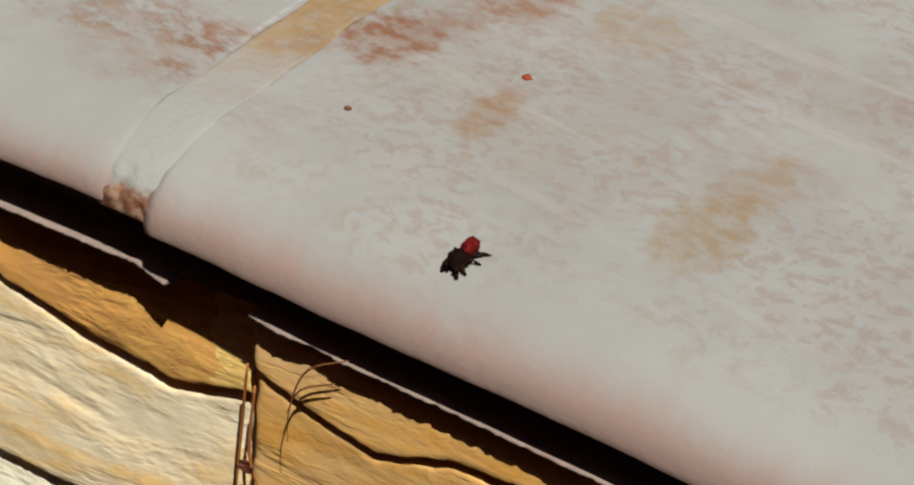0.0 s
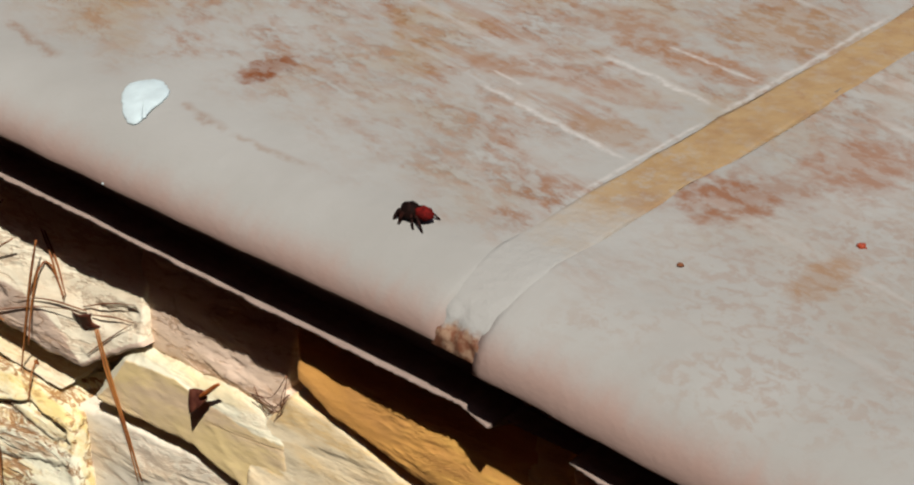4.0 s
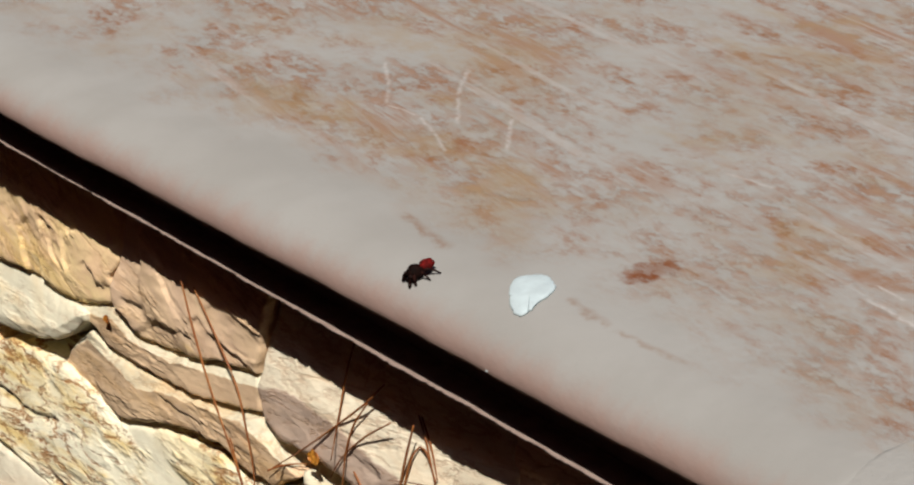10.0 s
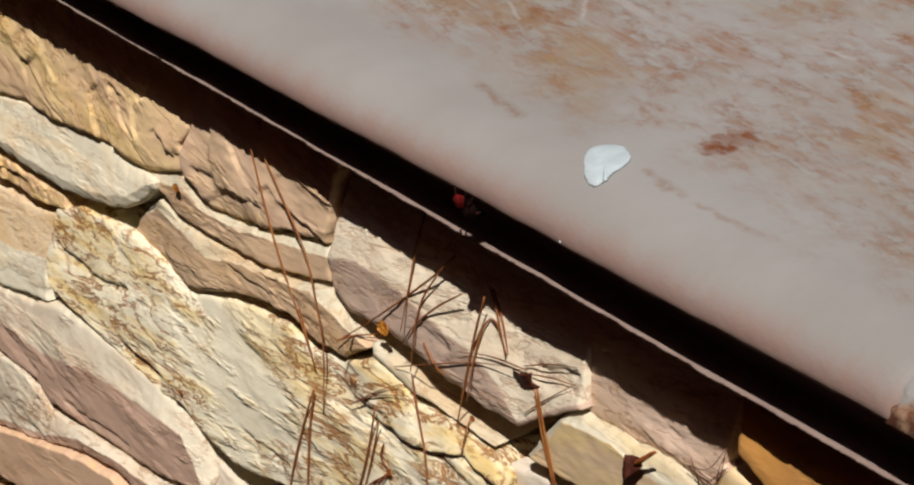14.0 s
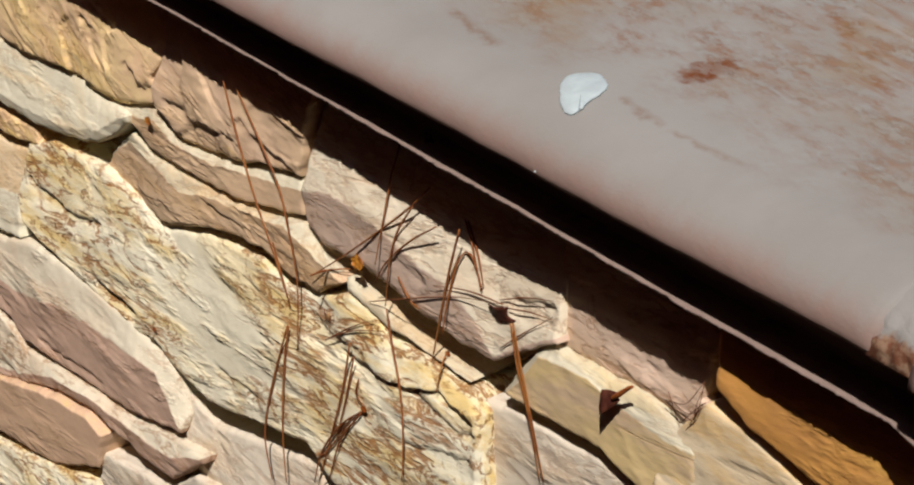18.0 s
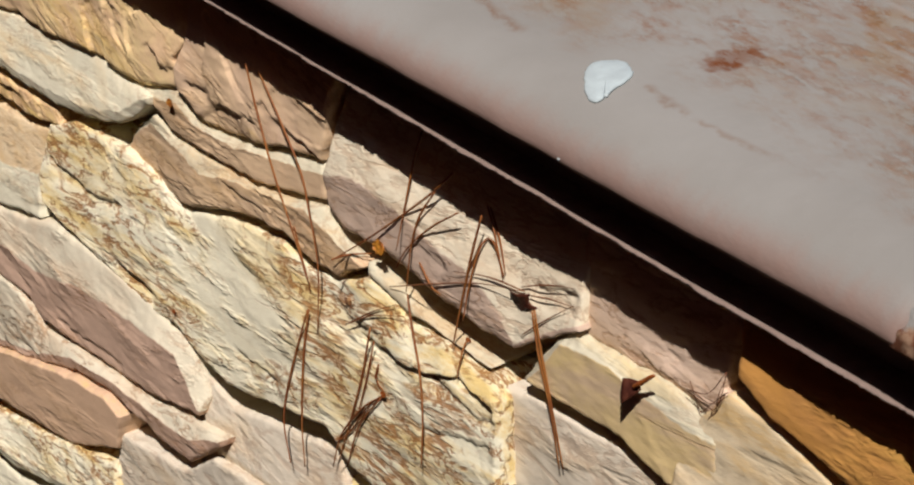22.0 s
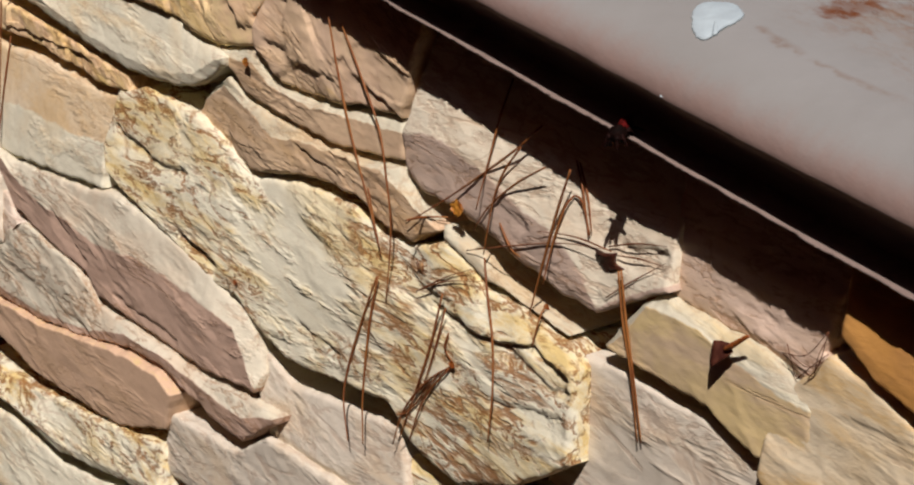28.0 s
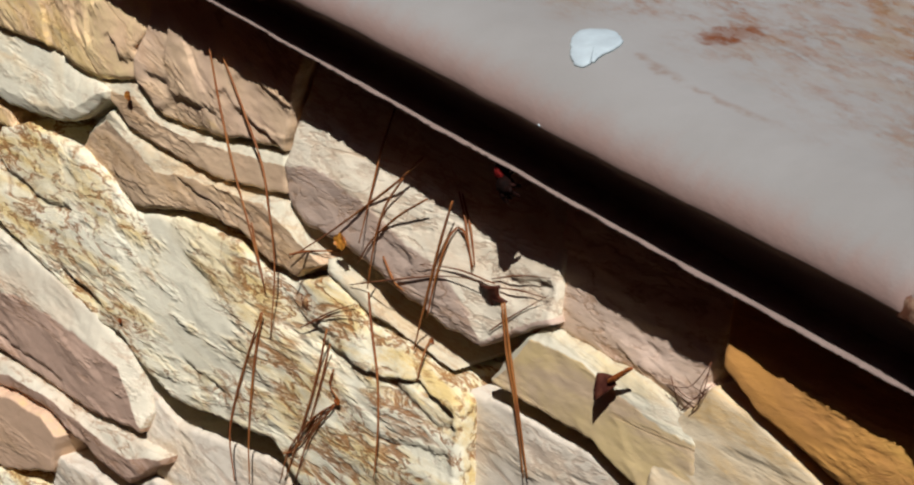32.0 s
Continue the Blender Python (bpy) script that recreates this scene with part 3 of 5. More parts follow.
def stone(lines, depths, tones, colour, label, cracks=(), skew=0.0):
    """One split stone: bands between bend lines of (x, z) from its upper to its lower edge, each line at its depth y.
    A tone of 1 is a freshly cleft band, 0 the weathered face. Cracks are open steps of a depth along a line."""
    stone_count[0] += 1
    seed = 7.3 * stone_count[0]
    relief = RELIEF.get(colour, 0.6)
    ways = [polyline(line) for line in lines]
    wide = max(w[1] for w in ways)
    nu = int(min(230, max(50, wide / 0.0013)))
    heights = []
    for (p, _), (q, _) in zip(ways, ways[1:]):
        heights.append(sum((p(k / 6) - q(k / 6)).length for k in range(7)) / 7)
    counts = [max(5, int(round(56 * h / sum(heights)))) for h in heights]
    levels = [(b, k / n) for b, n in enumerate(counts) for k in range(n)] + [(len(counts) - 1, 1.0)]
    nv = len(levels) - 1
    rnd = random.Random(stone_count[0])
    mid = (ways[0][0](0.5) + ways[-1][0](0.5)) / 2
    blocky = colour in ("ochre", "sand")
    steep = 0.42 if blocky else 0.15
    planes = [(rnd.uniform(-steep, steep), rnd.uniform(-steep, steep), mid.x + rnd.uniform(-0.5, 0.5) * wide, mid.y + rnd.uniform(-0.02, 0.02)) for k in range(max(7, int(wide / 0.012)) if blocky else 9)]
    us = [k / nu for k in range(nu + 1)]
    curves = [[w[0](u) for u in us] for w in ways]
    rows, cleft = [], []
    for j in range(-2, nv + 3):
        band, f = levels[min(nv, max(0, j))]
        row = []
        for i in range(-2, nu + 3):
            n = min(nu, max(0, i))
            u = n / nu
            a, b = curves[band][n], curves[band + 1][n]
            q = a.lerp(b, f)
            total = sum((c[n] - d[n]).length for c, d in zip(curves, curves[1:]))
            down = sum((curves[k][n] - curves[k + 1][n]).length for k in range(band)) + f * (a - b).length
            x = q.x + 0.0010 * noise.noise(Vector((q.x * 60, q.y * 150, seed)))
            z = q.y + 0.0011 * noise.noise(Vector((q.x * 110, q.y * 60, seed + 5))) + 0.0006 * noise.noise(Vector((q.x * 420, q.y * 200, seed + 5)))
            y = along(depths[band], u) * (1 - f) + along(depths[band + 1], u) * f
            h = 0.0011 * noise.fractal(Vector((q.x * 16, q.y * 30, seed)), 1.0, 2.0, 2)
            # cleavage steps along the bedding, in patches
            bed = noise.fractal(Vector((q.x * 15, q.y * 70 + 8 * q.x, seed + 2)), 1.0, 2.0, 4) / 0.28
            flat = math.floor(bed)
            w = min(1.0, max(0.0, (bed - flat - 0.42) / 0.10))
            patch = min(1.0, max(0.0, 2.2 * noise.noise(Vector((q.x * 20, q.y * 24, seed + 9))) + 0.05))
            h += (0.0003 if blocky else 0.0007) * (flat + w) * patch
            h += 0.0003 * noise.fractal(Vector((q.x * 120, q.y * 220, seed)), 1.0, 2.0, 3)
            edge = min(u * wide, (1 - u) * wide, down, total - down)
            if blocky:
                # broken faces: each place follows the plane whose centre lies nearest
                s, t, c, d = min(planes, key=lambda p: (q.x - p[2] + 0.006 * noise.noise(Vector((q.x * 40, q.y * 60, seed)))) ** 2 + 1.6 * (q.y - p[3] + 0.006 * noise.noise(Vector((q.x * 50, q.y * 50, seed + 3)))) ** 2)
                cut = 0.45 * max(-0.004, min(0.004, s * (q.x - c) + t * (q.y - d)))
            else:
                cut = max(s * (q.x - c) + t * (q.y - d) for s, t, c, d in planes)
            y += relief * (h + 0.5 * min(0.004, cut) - 0.001) - skew * (q.x - 0.177) + 0.0010 * math.exp(-edge / 0.0006)
            for line, deep in cracks:
                low, over = near_line(q, line)
                low += 0.0012 * noise.noise(Vector((q.x * 130, q.y * 60, seed + 7)))
                if over < 0.004 and -0.0004 < low < 0.010:
                    y += deep * min(1.0, (low + 0.0004) / 0.0010) * max(0.0, 1 - low / 0.010) * (1 - over / 0.004)
            tone = tones[band]
            if f < 0.15 and band:
                tone = tones[band - 1] + (tone - tones[band - 1]) * (0.5 + f / 0.3)
            elif f > 0.85 and band + 1 < len(tones):
                tone = tone + (tones[band + 1] - tone) * (f - 0.85) / 0.3
            cleft.append(tone if colour != "orange" else float(u > 0.88 + 0.05 * noise.noise(Vector((f * 4, 2, seed)))))
            if i < 0 or i > nu or j < 0 or j > nv:
                y += 0.006 if max(-i, i - nu, -j, j - nv) == 1 else 0.045
            row.append((x, y, z))
        rows.append(row)
    bm = bmesh.new()
    grid(bm, rows)
    bmesh.ops.recalc_face_normals(bm, faces=bm.faces)
    ob = part("stone", bm, STONE[colour], wall, label)
    ob.data.attributes.new("cleft", "FLOAT", "POINT").data.foreach_set("value", cleft)
    return ob


stone([[(-0.64, -0.046), (-0.55, -0.046), (-0.45, -0.046), (-0.35, -0.046), (-0.25, -0.046)],
       [(-0.6219, -0.1309), (-0.5234, -0.1168), (-0.4249, -0.1066), (-0.3449, -0.0953), (-0.2819, -0.0838)],
       [(-0.624, -0.1401), (-0.5255, -0.1278), (-0.4956, -0.1243), (-0.4386, -0.1131), (-0.4002, -0.1121), (-0.3632, -0.1063), (-0.3348, -0.1075), (-0.3099, -0.1059), (-0.2775, -0.0953)]],
      (0.0125, 0.0068, 0.0066), (0, 0), 'ochre', 'yellow rough-split ledger stone in the top course')
stone([[(-0.265, -0.046), (-0.229, -0.046), (-0.184, -0.046), (-0.155, -0.046)],
       [(-0.2774, -0.0858), (-0.2449, -0.0867), (-0.2127, -0.0844), (-0.1864, -0.0805), (-0.165, -0.0821)],
       [(-0.2774, -0.0958), (-0.2672, -0.0998), (-0.2583, -0.105), (-0.2391, -0.1031), (-0.2157, -0.0982), (-0.1931, -0.0921), (-0.1716, -0.0876), (-0.1663, -0.0873)]],
      (0.0085, 0.005, 0.0058), (0, 0), 'sand', 'tan split ledger stone partly in the coping shade',
      cracks=[([(-0.2667, -0.0893), (-0.2545, -0.0878)], 0.0014), ([(-0.1974, -0.0832), (-0.1724, -0.0853)], 0.0016), ([(-0.264, -0.1031), (-0.2409, -0.0909), (-0.2155, -0.0884)], 0.0012)])
stone([[(-0.157, -0.046), (-0.11, -0.046), (-0.06, -0.046), (-0.012, -0.046)],
       [(-0.1637, -0.0916), (-0.1421, -0.0854), (-0.1226, -0.0857), (-0.1075, -0.0868), (-0.0894, -0.0912), (-0.0716, -0.0918), (-0.0546, -0.0984), (-0.0419, -0.1079), (-0.0081, -0.0858)],
       [(-0.1646, -0.094), (-0.1601, -0.1053), (-0.1507, -0.1097), (-0.1284, -0.1078), (-0.1053, -0.109), (-0.0831, -0.1113), (-0.0618, -0.1123), (-0.0419, -0.1098), (-0.0216, -0.0967), (-0.0071, -0.0874)]],
      (0.015, (0.0025, 0.001), (0.0035, 0.0005)), (1, 0), 'chalk', 'cream topped ledger stone with a grey mauve face',
      cracks=[([(-0.0346, -0.0838), (-0.0145, -0.0772)], 0.0016), ([(-0.0993, -0.0944), (-0.085, -0.0944)], 0.001)])
stone([[(-0.014, -0.046), (0.02, -0.046), (0.063, -0.046)],
       [(-0.0141, -0.0853), (0.0166, -0.0855), (0.0362, -0.0869), (0.0559, -0.0805)],
       [(-0.0137, -0.0922), (0.0025, -0.0918), (0.017, -0.0914), (0.0311, -0.0902), (0.0449, -0.0921), (0.0518, -0.0908), (0.0583, -0.0814)]],
      (0.01, 0.0062, 0.006), (0.25, 0), 'rose', 'pinkish grey split ledger stone under the coping',
      cracks=[([(0.024, -0.0934), (0.0433, -0.0915)], 0.001)])
stone([[(-0.6262, -0.1427), (-0.5256, -0.1289), (-0.4973, -0.1262), (-0.4402, -0.115), (-0.4017, -0.1139), (-0.3646, -0.108), (-0.3361, -0.1093), (-0.3156, -0.1089)],
       [(-0.6087, -0.1412), (-0.5286, -0.1392), (-0.4707, -0.1397), (-0.4172, -0.1401), (-0.3666, -0.1348), (-0.3305, -0.1252), (-0.2999, -0.1072)],
       [(-0.6125, -0.146), (-0.5403, -0.1464), (-0.4885, -0.1465), (-0.4334, -0.146), (-0.3945, -0.1442), (-0.3572, -0.1382), (-0.3303, -0.1311), (-0.3096, -0.1194), (-0.3, -0.1109)]],
      (0.0072, 0.0002, 0.0012), (1, 0.75), 'cream', 'broad pale cream ledger stone with a bright upper slope')
stone([[(-0.6279, -0.176), (-0.5745, -0.1628), (-0.5264, -0.1572), (-0.4746, -0.1528), (-0.4268, -0.1507), (-0.3978, -0.1495)],
       [(-0.6286, -0.1825), (-0.5768, -0.1767), (-0.498, -0.1673), (-0.4278, -0.1623), (-0.3946, -0.1557)]],
      (0.004, 0.0035), (0,), 'ochre', 'thin brown weathered stone recessed below a cream stone',
      cracks=[([(-0.5439, -0.1691), (-0.454, -0.1561)], 0.0012)])
stone([[(-0.3128, -0.1087), (-0.2881, -0.0999), (-0.2789, -0.0986), (-0.2708, -0.1034), (-0.2622, -0.1079), (-0.2404, -0.1054), (-0.217, -0.1009), (-0.1686, -0.0896)],
       [(-0.3067, -0.1086), (-0.2778, -0.1034), (-0.2638, -0.1082), (-0.2358, -0.106), (-0.199, -0.099), (-0.1638, -0.0925)],
       [(-0.3049, -0.1099), (-0.2957, -0.1137), (-0.2837, -0.1182), (-0.2614, -0.1183), (-0.2372, -0.1162), (-0.2163, -0.1146), (-0.1915, -0.1102), (-0.1643, -0.1033)]],
      (0.0064, 0.0036, 0.0036), (1, 0), 'tan', 'tan ledger stone with a pale upper slope')
stone([[(-0.3119, -0.1247), (-0.3012, -0.1174), (-0.2849, -0.1213), (-0.2625, -0.121), (-0.2382, -0.1189), (-0.215, -0.1174), (-0.1924, -0.113), (-0.1656, -0.1065), (-0.1524, -0.1146), (-0.1379, -0.1192)],
       [(-0.3275, -0.1373), (-0.3058, -0.1222), (-0.2784, -0.1236), (-0.259, -0.1283), (-0.2328, -0.1203), (-0.2001, -0.1147), (-0.1736, -0.1098), (-0.1565, -0.1138), (-0.1406, -0.118)],
       [(-0.3354, -0.1464), (-0.3033, -0.1481), (-0.2777, -0.1502), (-0.2371, -0.1362), (-0.2109, -0.1307), (-0.19, -0.1272), (-0.1707, -0.132), (-0.1506, -0.1296), (-0.1334, -0.1185)]],
      (0.004, (0.006, 0.0008, 0.0004, 0.0002), (0.007, 0.0005, 0.0004, 0.0004)), (1, 0), 'tan', 'cream ledger stone with a grey broken end',
      cracks=[([(-0.2366, -0.1238), (-0.2056, -0.1242)], 0.001)])
stone([[(-0.1329, -0.1171), (-0.1199, -0.119), (-0.1086, -0.1198), (-0.1027, -0.1232), (-0.0802, -0.124), (-0.0558, -0.1239)],
       [(-0.132, -0.1215), (-0.1178, -0.1228), (-0.1066, -0.1266), (-0.0966, -0.1253), (-0.0774, -0.1251), (-0.0548, -0.1251)]],
      (0.002, 0.0012), (0.85,), 'tan', 'thin cream sliver wedged between two stones')
stone([[(-0.04, -0.1233), (-0.0318, -0.111), (-0.0208, -0.0977), (-0.0116, -0.0914), (0.0048, -0.0909), (0.0193, -0.0904), (0.0333, -0.0893), (0.047, -0.0911), (0.0529, -0.0907)],
       [(-0.0348, -0.1198), (-0.0242, -0.1081), (-0.0155, -0.0962), (-0.0027, -0.0935), (0.0091, -0.0928), (0.0236, -0.0953), (0.0376, -0.097), (0.0512, -0.0966), (0.0605, -0.0961)],
       [(-0.0334, -0.1198), (-0.0137, -0.118), (-0.0014, -0.1176), (0.0165, -0.1158), (0.0282, -0.1199), (0.0396, -0.1212), (0.064, -0.1189)]],
      (0.004, 0.0004, -0.0004), (1, 0), 'gold', 'golden yellow ledger stone with a white upper slope')
stone([[(-0.6303, -0.1927), (-0.5779, -0.1853), (-0.5413, -0.1817), (-0.4983, -0.1739), (-0.4278, -0.1679), (-0.4021, -0.1614)],
       [(-0.6216, -0.2262), (-0.5185, -0.2059), (-0.4513, -0.1969), (-0.4104, -0.1867)],
       [(-0.6168, -0.2463), (-0.5635, -0.2368), (-0.5147, -0.2311), (-0.4831, -0.2239), (-0.4386, -0.2142), (-0.407, -0.2067)]],
      (0.003, -0.0045, -0.0088), (0.3, 1), 'cream', 'cream stone with ochre stains and a broken end')
stone([[(-0.4074, -0.1598), (-0.3787, -0.1482), (-0.3578, -0.1457), (-0.3294, -0.144), (-0.3003, -0.146), (-0.2782, -0.1528), (-0.242, -0.1416), (-0.1951, -0.1332), (-0.1739, -0.1367), (-0.1527, -0.1335), (-0.1319, -0.1224), (-0.1128, -0.125), (-0.1047, -0.1294), (-0.0833, -0.1265), (-0.0527, -0.1271)],
       [(-0.4124, -0.1872), (-0.3513, -0.1788), (-0.2956, -0.1769), (-0.2401, -0.1791), (-0.1922, -0.1686), (-0.1355, -0.153), (-0.0851, -0.1416), (-0.0432, -0.132)],
       [(-0.4028, -0.1963), (-0.3746, -0.1994), (-0.3427, -0.2017), (-0.3044, -0.2065), (-0.2722, -0.2046), (-0.2527, -0.2104), (-0.2284, -0.2136), (-0.204, -0.2085), (-0.176, -0.2013), (-0.1494, -0.1947), (-0.1394, -0.2006), (-0.1253, -0.2056), (-0.1014, -0.2048), (-0.0705, -0.1902), (-0.0374, -0.1629)]],
      (0.0016, -0.0055, -0.0095), (1, 0.9), 'straw', 'very large cream and straw yellow ledger stone with bedding cracks',
      cracks=[([(-0.1285, -0.1454), (-0.1052, -0.1441), (-0.0865, -0.1414), (-0.0683, -0.1338), (-0.0476, -0.1346)], 0.003), ([(-0.0828, -0.1409), (-0.0546, -0.1418), (-0.0456, -0.139)], 0.0018), ([(-0.3999, -0.174), (-0.3755, -0.1733), (-0.3464, -0.1735), (-0.3285, -0.1684)], 0.0022), ([(-0.3255, -0.196), (-0.293, -0.1971)], 0.0026), ([(-0.3944, -0.2028), (-0.3528, -0.2046), (-0.3058, -0.2089)], 0.0014), ([(-0.2532, -0.224), (-0.2728, -0.2182), (-0.2795, -0.2016)], 0.0012), ([(-0.2197, -0.1931), (-0.1873, -0.1919)], 0.0014), ([(-0.1605, -0.1385), (-0.1403, -0.1425), (-0.1203, -0.1397)], 0.0012), ([(-0.0836, -0.1616), (-0.0458, -0.1496)], 0.0014)])
stone([[(-0.5475, -0.2327), (-0.5148, -0.2335), (-0.468, -0.2232), (-0.4245, -0.214), (-0.3952, -0.2047), (-0.3646, -0.2029), (-0.3287, -0.2028), (-0.2947, -0.2044), (-0.2733, -0.208), (-0.2616, -0.2079), (-0.2446, -0.2297)],
       [(-0.5374, -0.2313), (-0.5067, -0.239), (-0.4759, -0.2409), (-0.4377, -0.2354), (-0.4077, -0.2348), (-0.3608, -0.2218), (-0.3138, -0.2173), (-0.2654, -0.2145), (-0.2464, -0.2354)],
       [(-0.5389, -0.2371), (-0.5126, -0.2575), (-0.481, -0.258), (-0.4433, -0.2568), (-0.4194, -0.2551), (-0.4052, -0.2621), (-0.3683, -0.258), (-0.3248, -0.2533), (-0.2898, -0.2485), (-0.2477, -0.2377)]],
      (-0.009, (-0.0125, -0.015, -0.0145), (-0.0118, -0.0147, -0.0142)), (1, 0), 'mauve', 'ledger stone with a white upper slope and a mauve brown face',
      cracks=[([(-0.4569, -0.2375), (-0.4171, -0.2473)], 0.0012), ([(-0.3849, -0.2527), (-0.3222, -0.2456)], 0.0012)])
stone([[(-0.5342, -0.2826), (-0.497, -0.26), (-0.4643, -0.2598), (-0.4319, -0.2574), (-0.4154, -0.2612), (-0.403, -0.2673), (-0.3695, -0.2614), (-0.3256, -0.2557), (-0.2904, -0.252), (-0.2485, -0.2416), (-0.2313, -0.2398)],
       [(-0.53, -0.3094), (-0.512, -0.3075), (-0.4644, -0.2982), (-0.4118, -0.2828), (-0.3693, -0.2655), (-0.3309, -0.2578), (-0.3013, -0.2563), (-0.2729, -0.2543), (-0.2498, -0.2502), (-0.2239, -0.2376)],
       [(-0.5399, -0.318), (-0.5146, -0.3126), (-0.4667, -0.3031), (-0.414, -0.2879), (-0.365, -0.2709), (-0.333, -0.2646), (-0.3152, -0.2653), (-0.281, -0.2677), (-0.2521, -0.2636), (-0.2242, -0.2406)]],
      (-0.0142, -0.0178, -0.0172), (1, 0), 'mauve', 'long white ledger stone with a thin mauve lower edge',
      cracks=[([(-0.5112, -0.2902), (-0.4721, -0.285), (-0.4432, -0.2857), (-0.4144, -0.281)], 0.001)])
stone([[(-0.6217, -0.3435), (-0.5646, -0.3264), (-0.5125, -0.3135), (-0.4646, -0.3036), (-0.4046, -0.285), (-0.3633, -0.2731), (-0.3314, -0.267), (-0.3186, -0.2696)],
       [(-0.6165, -0.3433), (-0.5595, -0.3257), (-0.5076, -0.3128), (-0.4599, -0.3028), (-0.4002, -0.2846), (-0.3578, -0.2727), (-0.3293, -0.2679), (-0.3153, -0.2708)],
       [(-0.6224, -0.3614), (-0.5521, -0.3401), (-0.5139, -0.337), (-0.4752, -0.3373), (-0.4078, -0.3245), (-0.3729, -0.3166), (-0.3217, -0.2925)]],
      (-0.0182, -0.0203, -0.02), (0.46, 0), 'peach', 'smooth peach tan ledger stone with yellow upper rim')
stone([[(-0.6446, -0.2988), (-0.5742, -0.2661), (-0.5468, -0.2549), (-0.5221, -0.2577), (-0.508, -0.2639)],
       [(-0.6421, -0.3197), (-0.5671, -0.3026), (-0.5312, -0.2897), (-0.5015, -0.2629)],
       [(-0.6463, -0.3296), (-0.57, -0.3094), (-0.5351, -0.2946), (-0.5067, -0.2675)]],
      (-0.011, -0.0145, -0.014), (0.9, 0.2), 'rose', 'small pinkish white stone wedged at a joint')
stone([[(-0.6481, -0.2771), (-0.5897, -0.2571), (-0.5565, -0.244)],
       [(-0.6478, -0.2845), (-0.5796, -0.2595), (-0.5569, -0.2482)]],
      (-0.007, -0.008), (0,), 'tan', 'thin brown stone sliver at a joint')
stone([[(0.066, -0.046), (0.094, -0.046), (0.143, -0.046), (0.173, -0.046)],
       [(0.0668, -0.0636), (0.0822, -0.0692), (0.1101, -0.074), (0.1461, -0.0772), (0.1746, -0.07)],
       [(0.067, -0.068), (0.081, -0.075), (0.108, -0.081), (0.145, -0.085), (0.175, -0.076)]],
      (0.0032, 0.0002, 0.0002), (0, 0), 'orange', 'orange brown ledger stone with a smooth face')
stone([[(0.18, -0.046), (0.22, -0.046), (0.284, -0.046)],
       [(0.1808, -0.0572), (0.196, -0.0604), (0.2216, -0.0644), (0.2472, -0.0564), (0.2848, -0.0548)],
       [(0.181, -0.06), (0.195, -0.064), (0.222, -0.069), (0.246, -0.059), (0.285, -0.057)]],
      (-0.0065, -0.0075, -0.0075), (0.2, 0.2), 'honey', 'golden ledger stone thinly wedged under the coping', skew=0.05)
stone([[(0.044, -0.099), (0.062, -0.078), (0.08, -0.078), (0.109, -0.087), (0.142, -0.091), (0.171, -0.081)],
       [(0.0432, -0.1198), (0.07, -0.126), (0.072, -0.1308), (0.101, -0.1326), (0.1228, -0.1326), (0.1686, -0.129)],
       [(0.043, -0.125), (0.072, -0.138), (0.07, -0.144), (0.099, -0.144), (0.118, -0.143), (0.168, -0.141)]],
      (0.003, -0.0022, -0.0026), (1, 0.9), 'warm', 'large pale grey ledger stone with ochre stains')
stone([[(0.18, -0.063), (0.193, -0.067), (0.221, -0.072), (0.245, -0.063), (0.284, -0.061)],
       [(0.176, -0.1126), (0.2002, -0.1092), (0.2274, -0.104), (0.2546, -0.0958), (0.2864, -0.0906)],
       [(0.175, -0.125), (0.211, -0.118), (0.247, -0.106), (0.287, -0.098)]],
      (-0.0054, -0.006, -0.005), (0.2, 0.2), 'honey', 'large golden stone beside a vertical joint', skew=0.05)
stone([[(0.003, -0.153), (0.069, -0.149), (0.117, -0.149), (0.167, -0.146)],
       [(-0.0002, -0.193), (0.0682, -0.1826), (0.1186, -0.1746), (0.1694, -0.1628)],
       [(-0.001, -0.203), (0.068, -0.191), (0.119, -0.181), (0.17, -0.167)]],
      (0.0017, -0.0043, -0.0033), (1, 0.9), 'cream', 'pale ochre ledger stone low on the wall')
stone([[(-0.056, -0.131), (-0.035, -0.127), (0.009, -0.123), (0.04, -0.126)],
       [(-0.056, -0.171), (-0.027, -0.1742), (0.017, -0.167), (0.0512, -0.162)],
       [(-0.056, -0.181), (-0.025, -0.186), (0.019, -0.178), (0.054, -0.171)]],
      (0.0026, -0.002, -0.003), (1, 0.9), 'pale', 'pale grey white ledger stone with fine cracks')
stone([[(-0.265, -0.219), (-0.229, -0.227), (-0.186, -0.216), (-0.147, -0.206)],
       [(-0.2434, -0.2486), (-0.2018, -0.2454), (-0.1644, -0.2384), (-0.1302, -0.2284)],
       [(-0.238, -0.256), (-0.195, -0.25), (-0.159, -0.244), (-0.126, -0.234)]],
      (-0.006, -0.012, -0.0112), (1, 0.9), 'pale', 'pale mauve grey ledger stone')
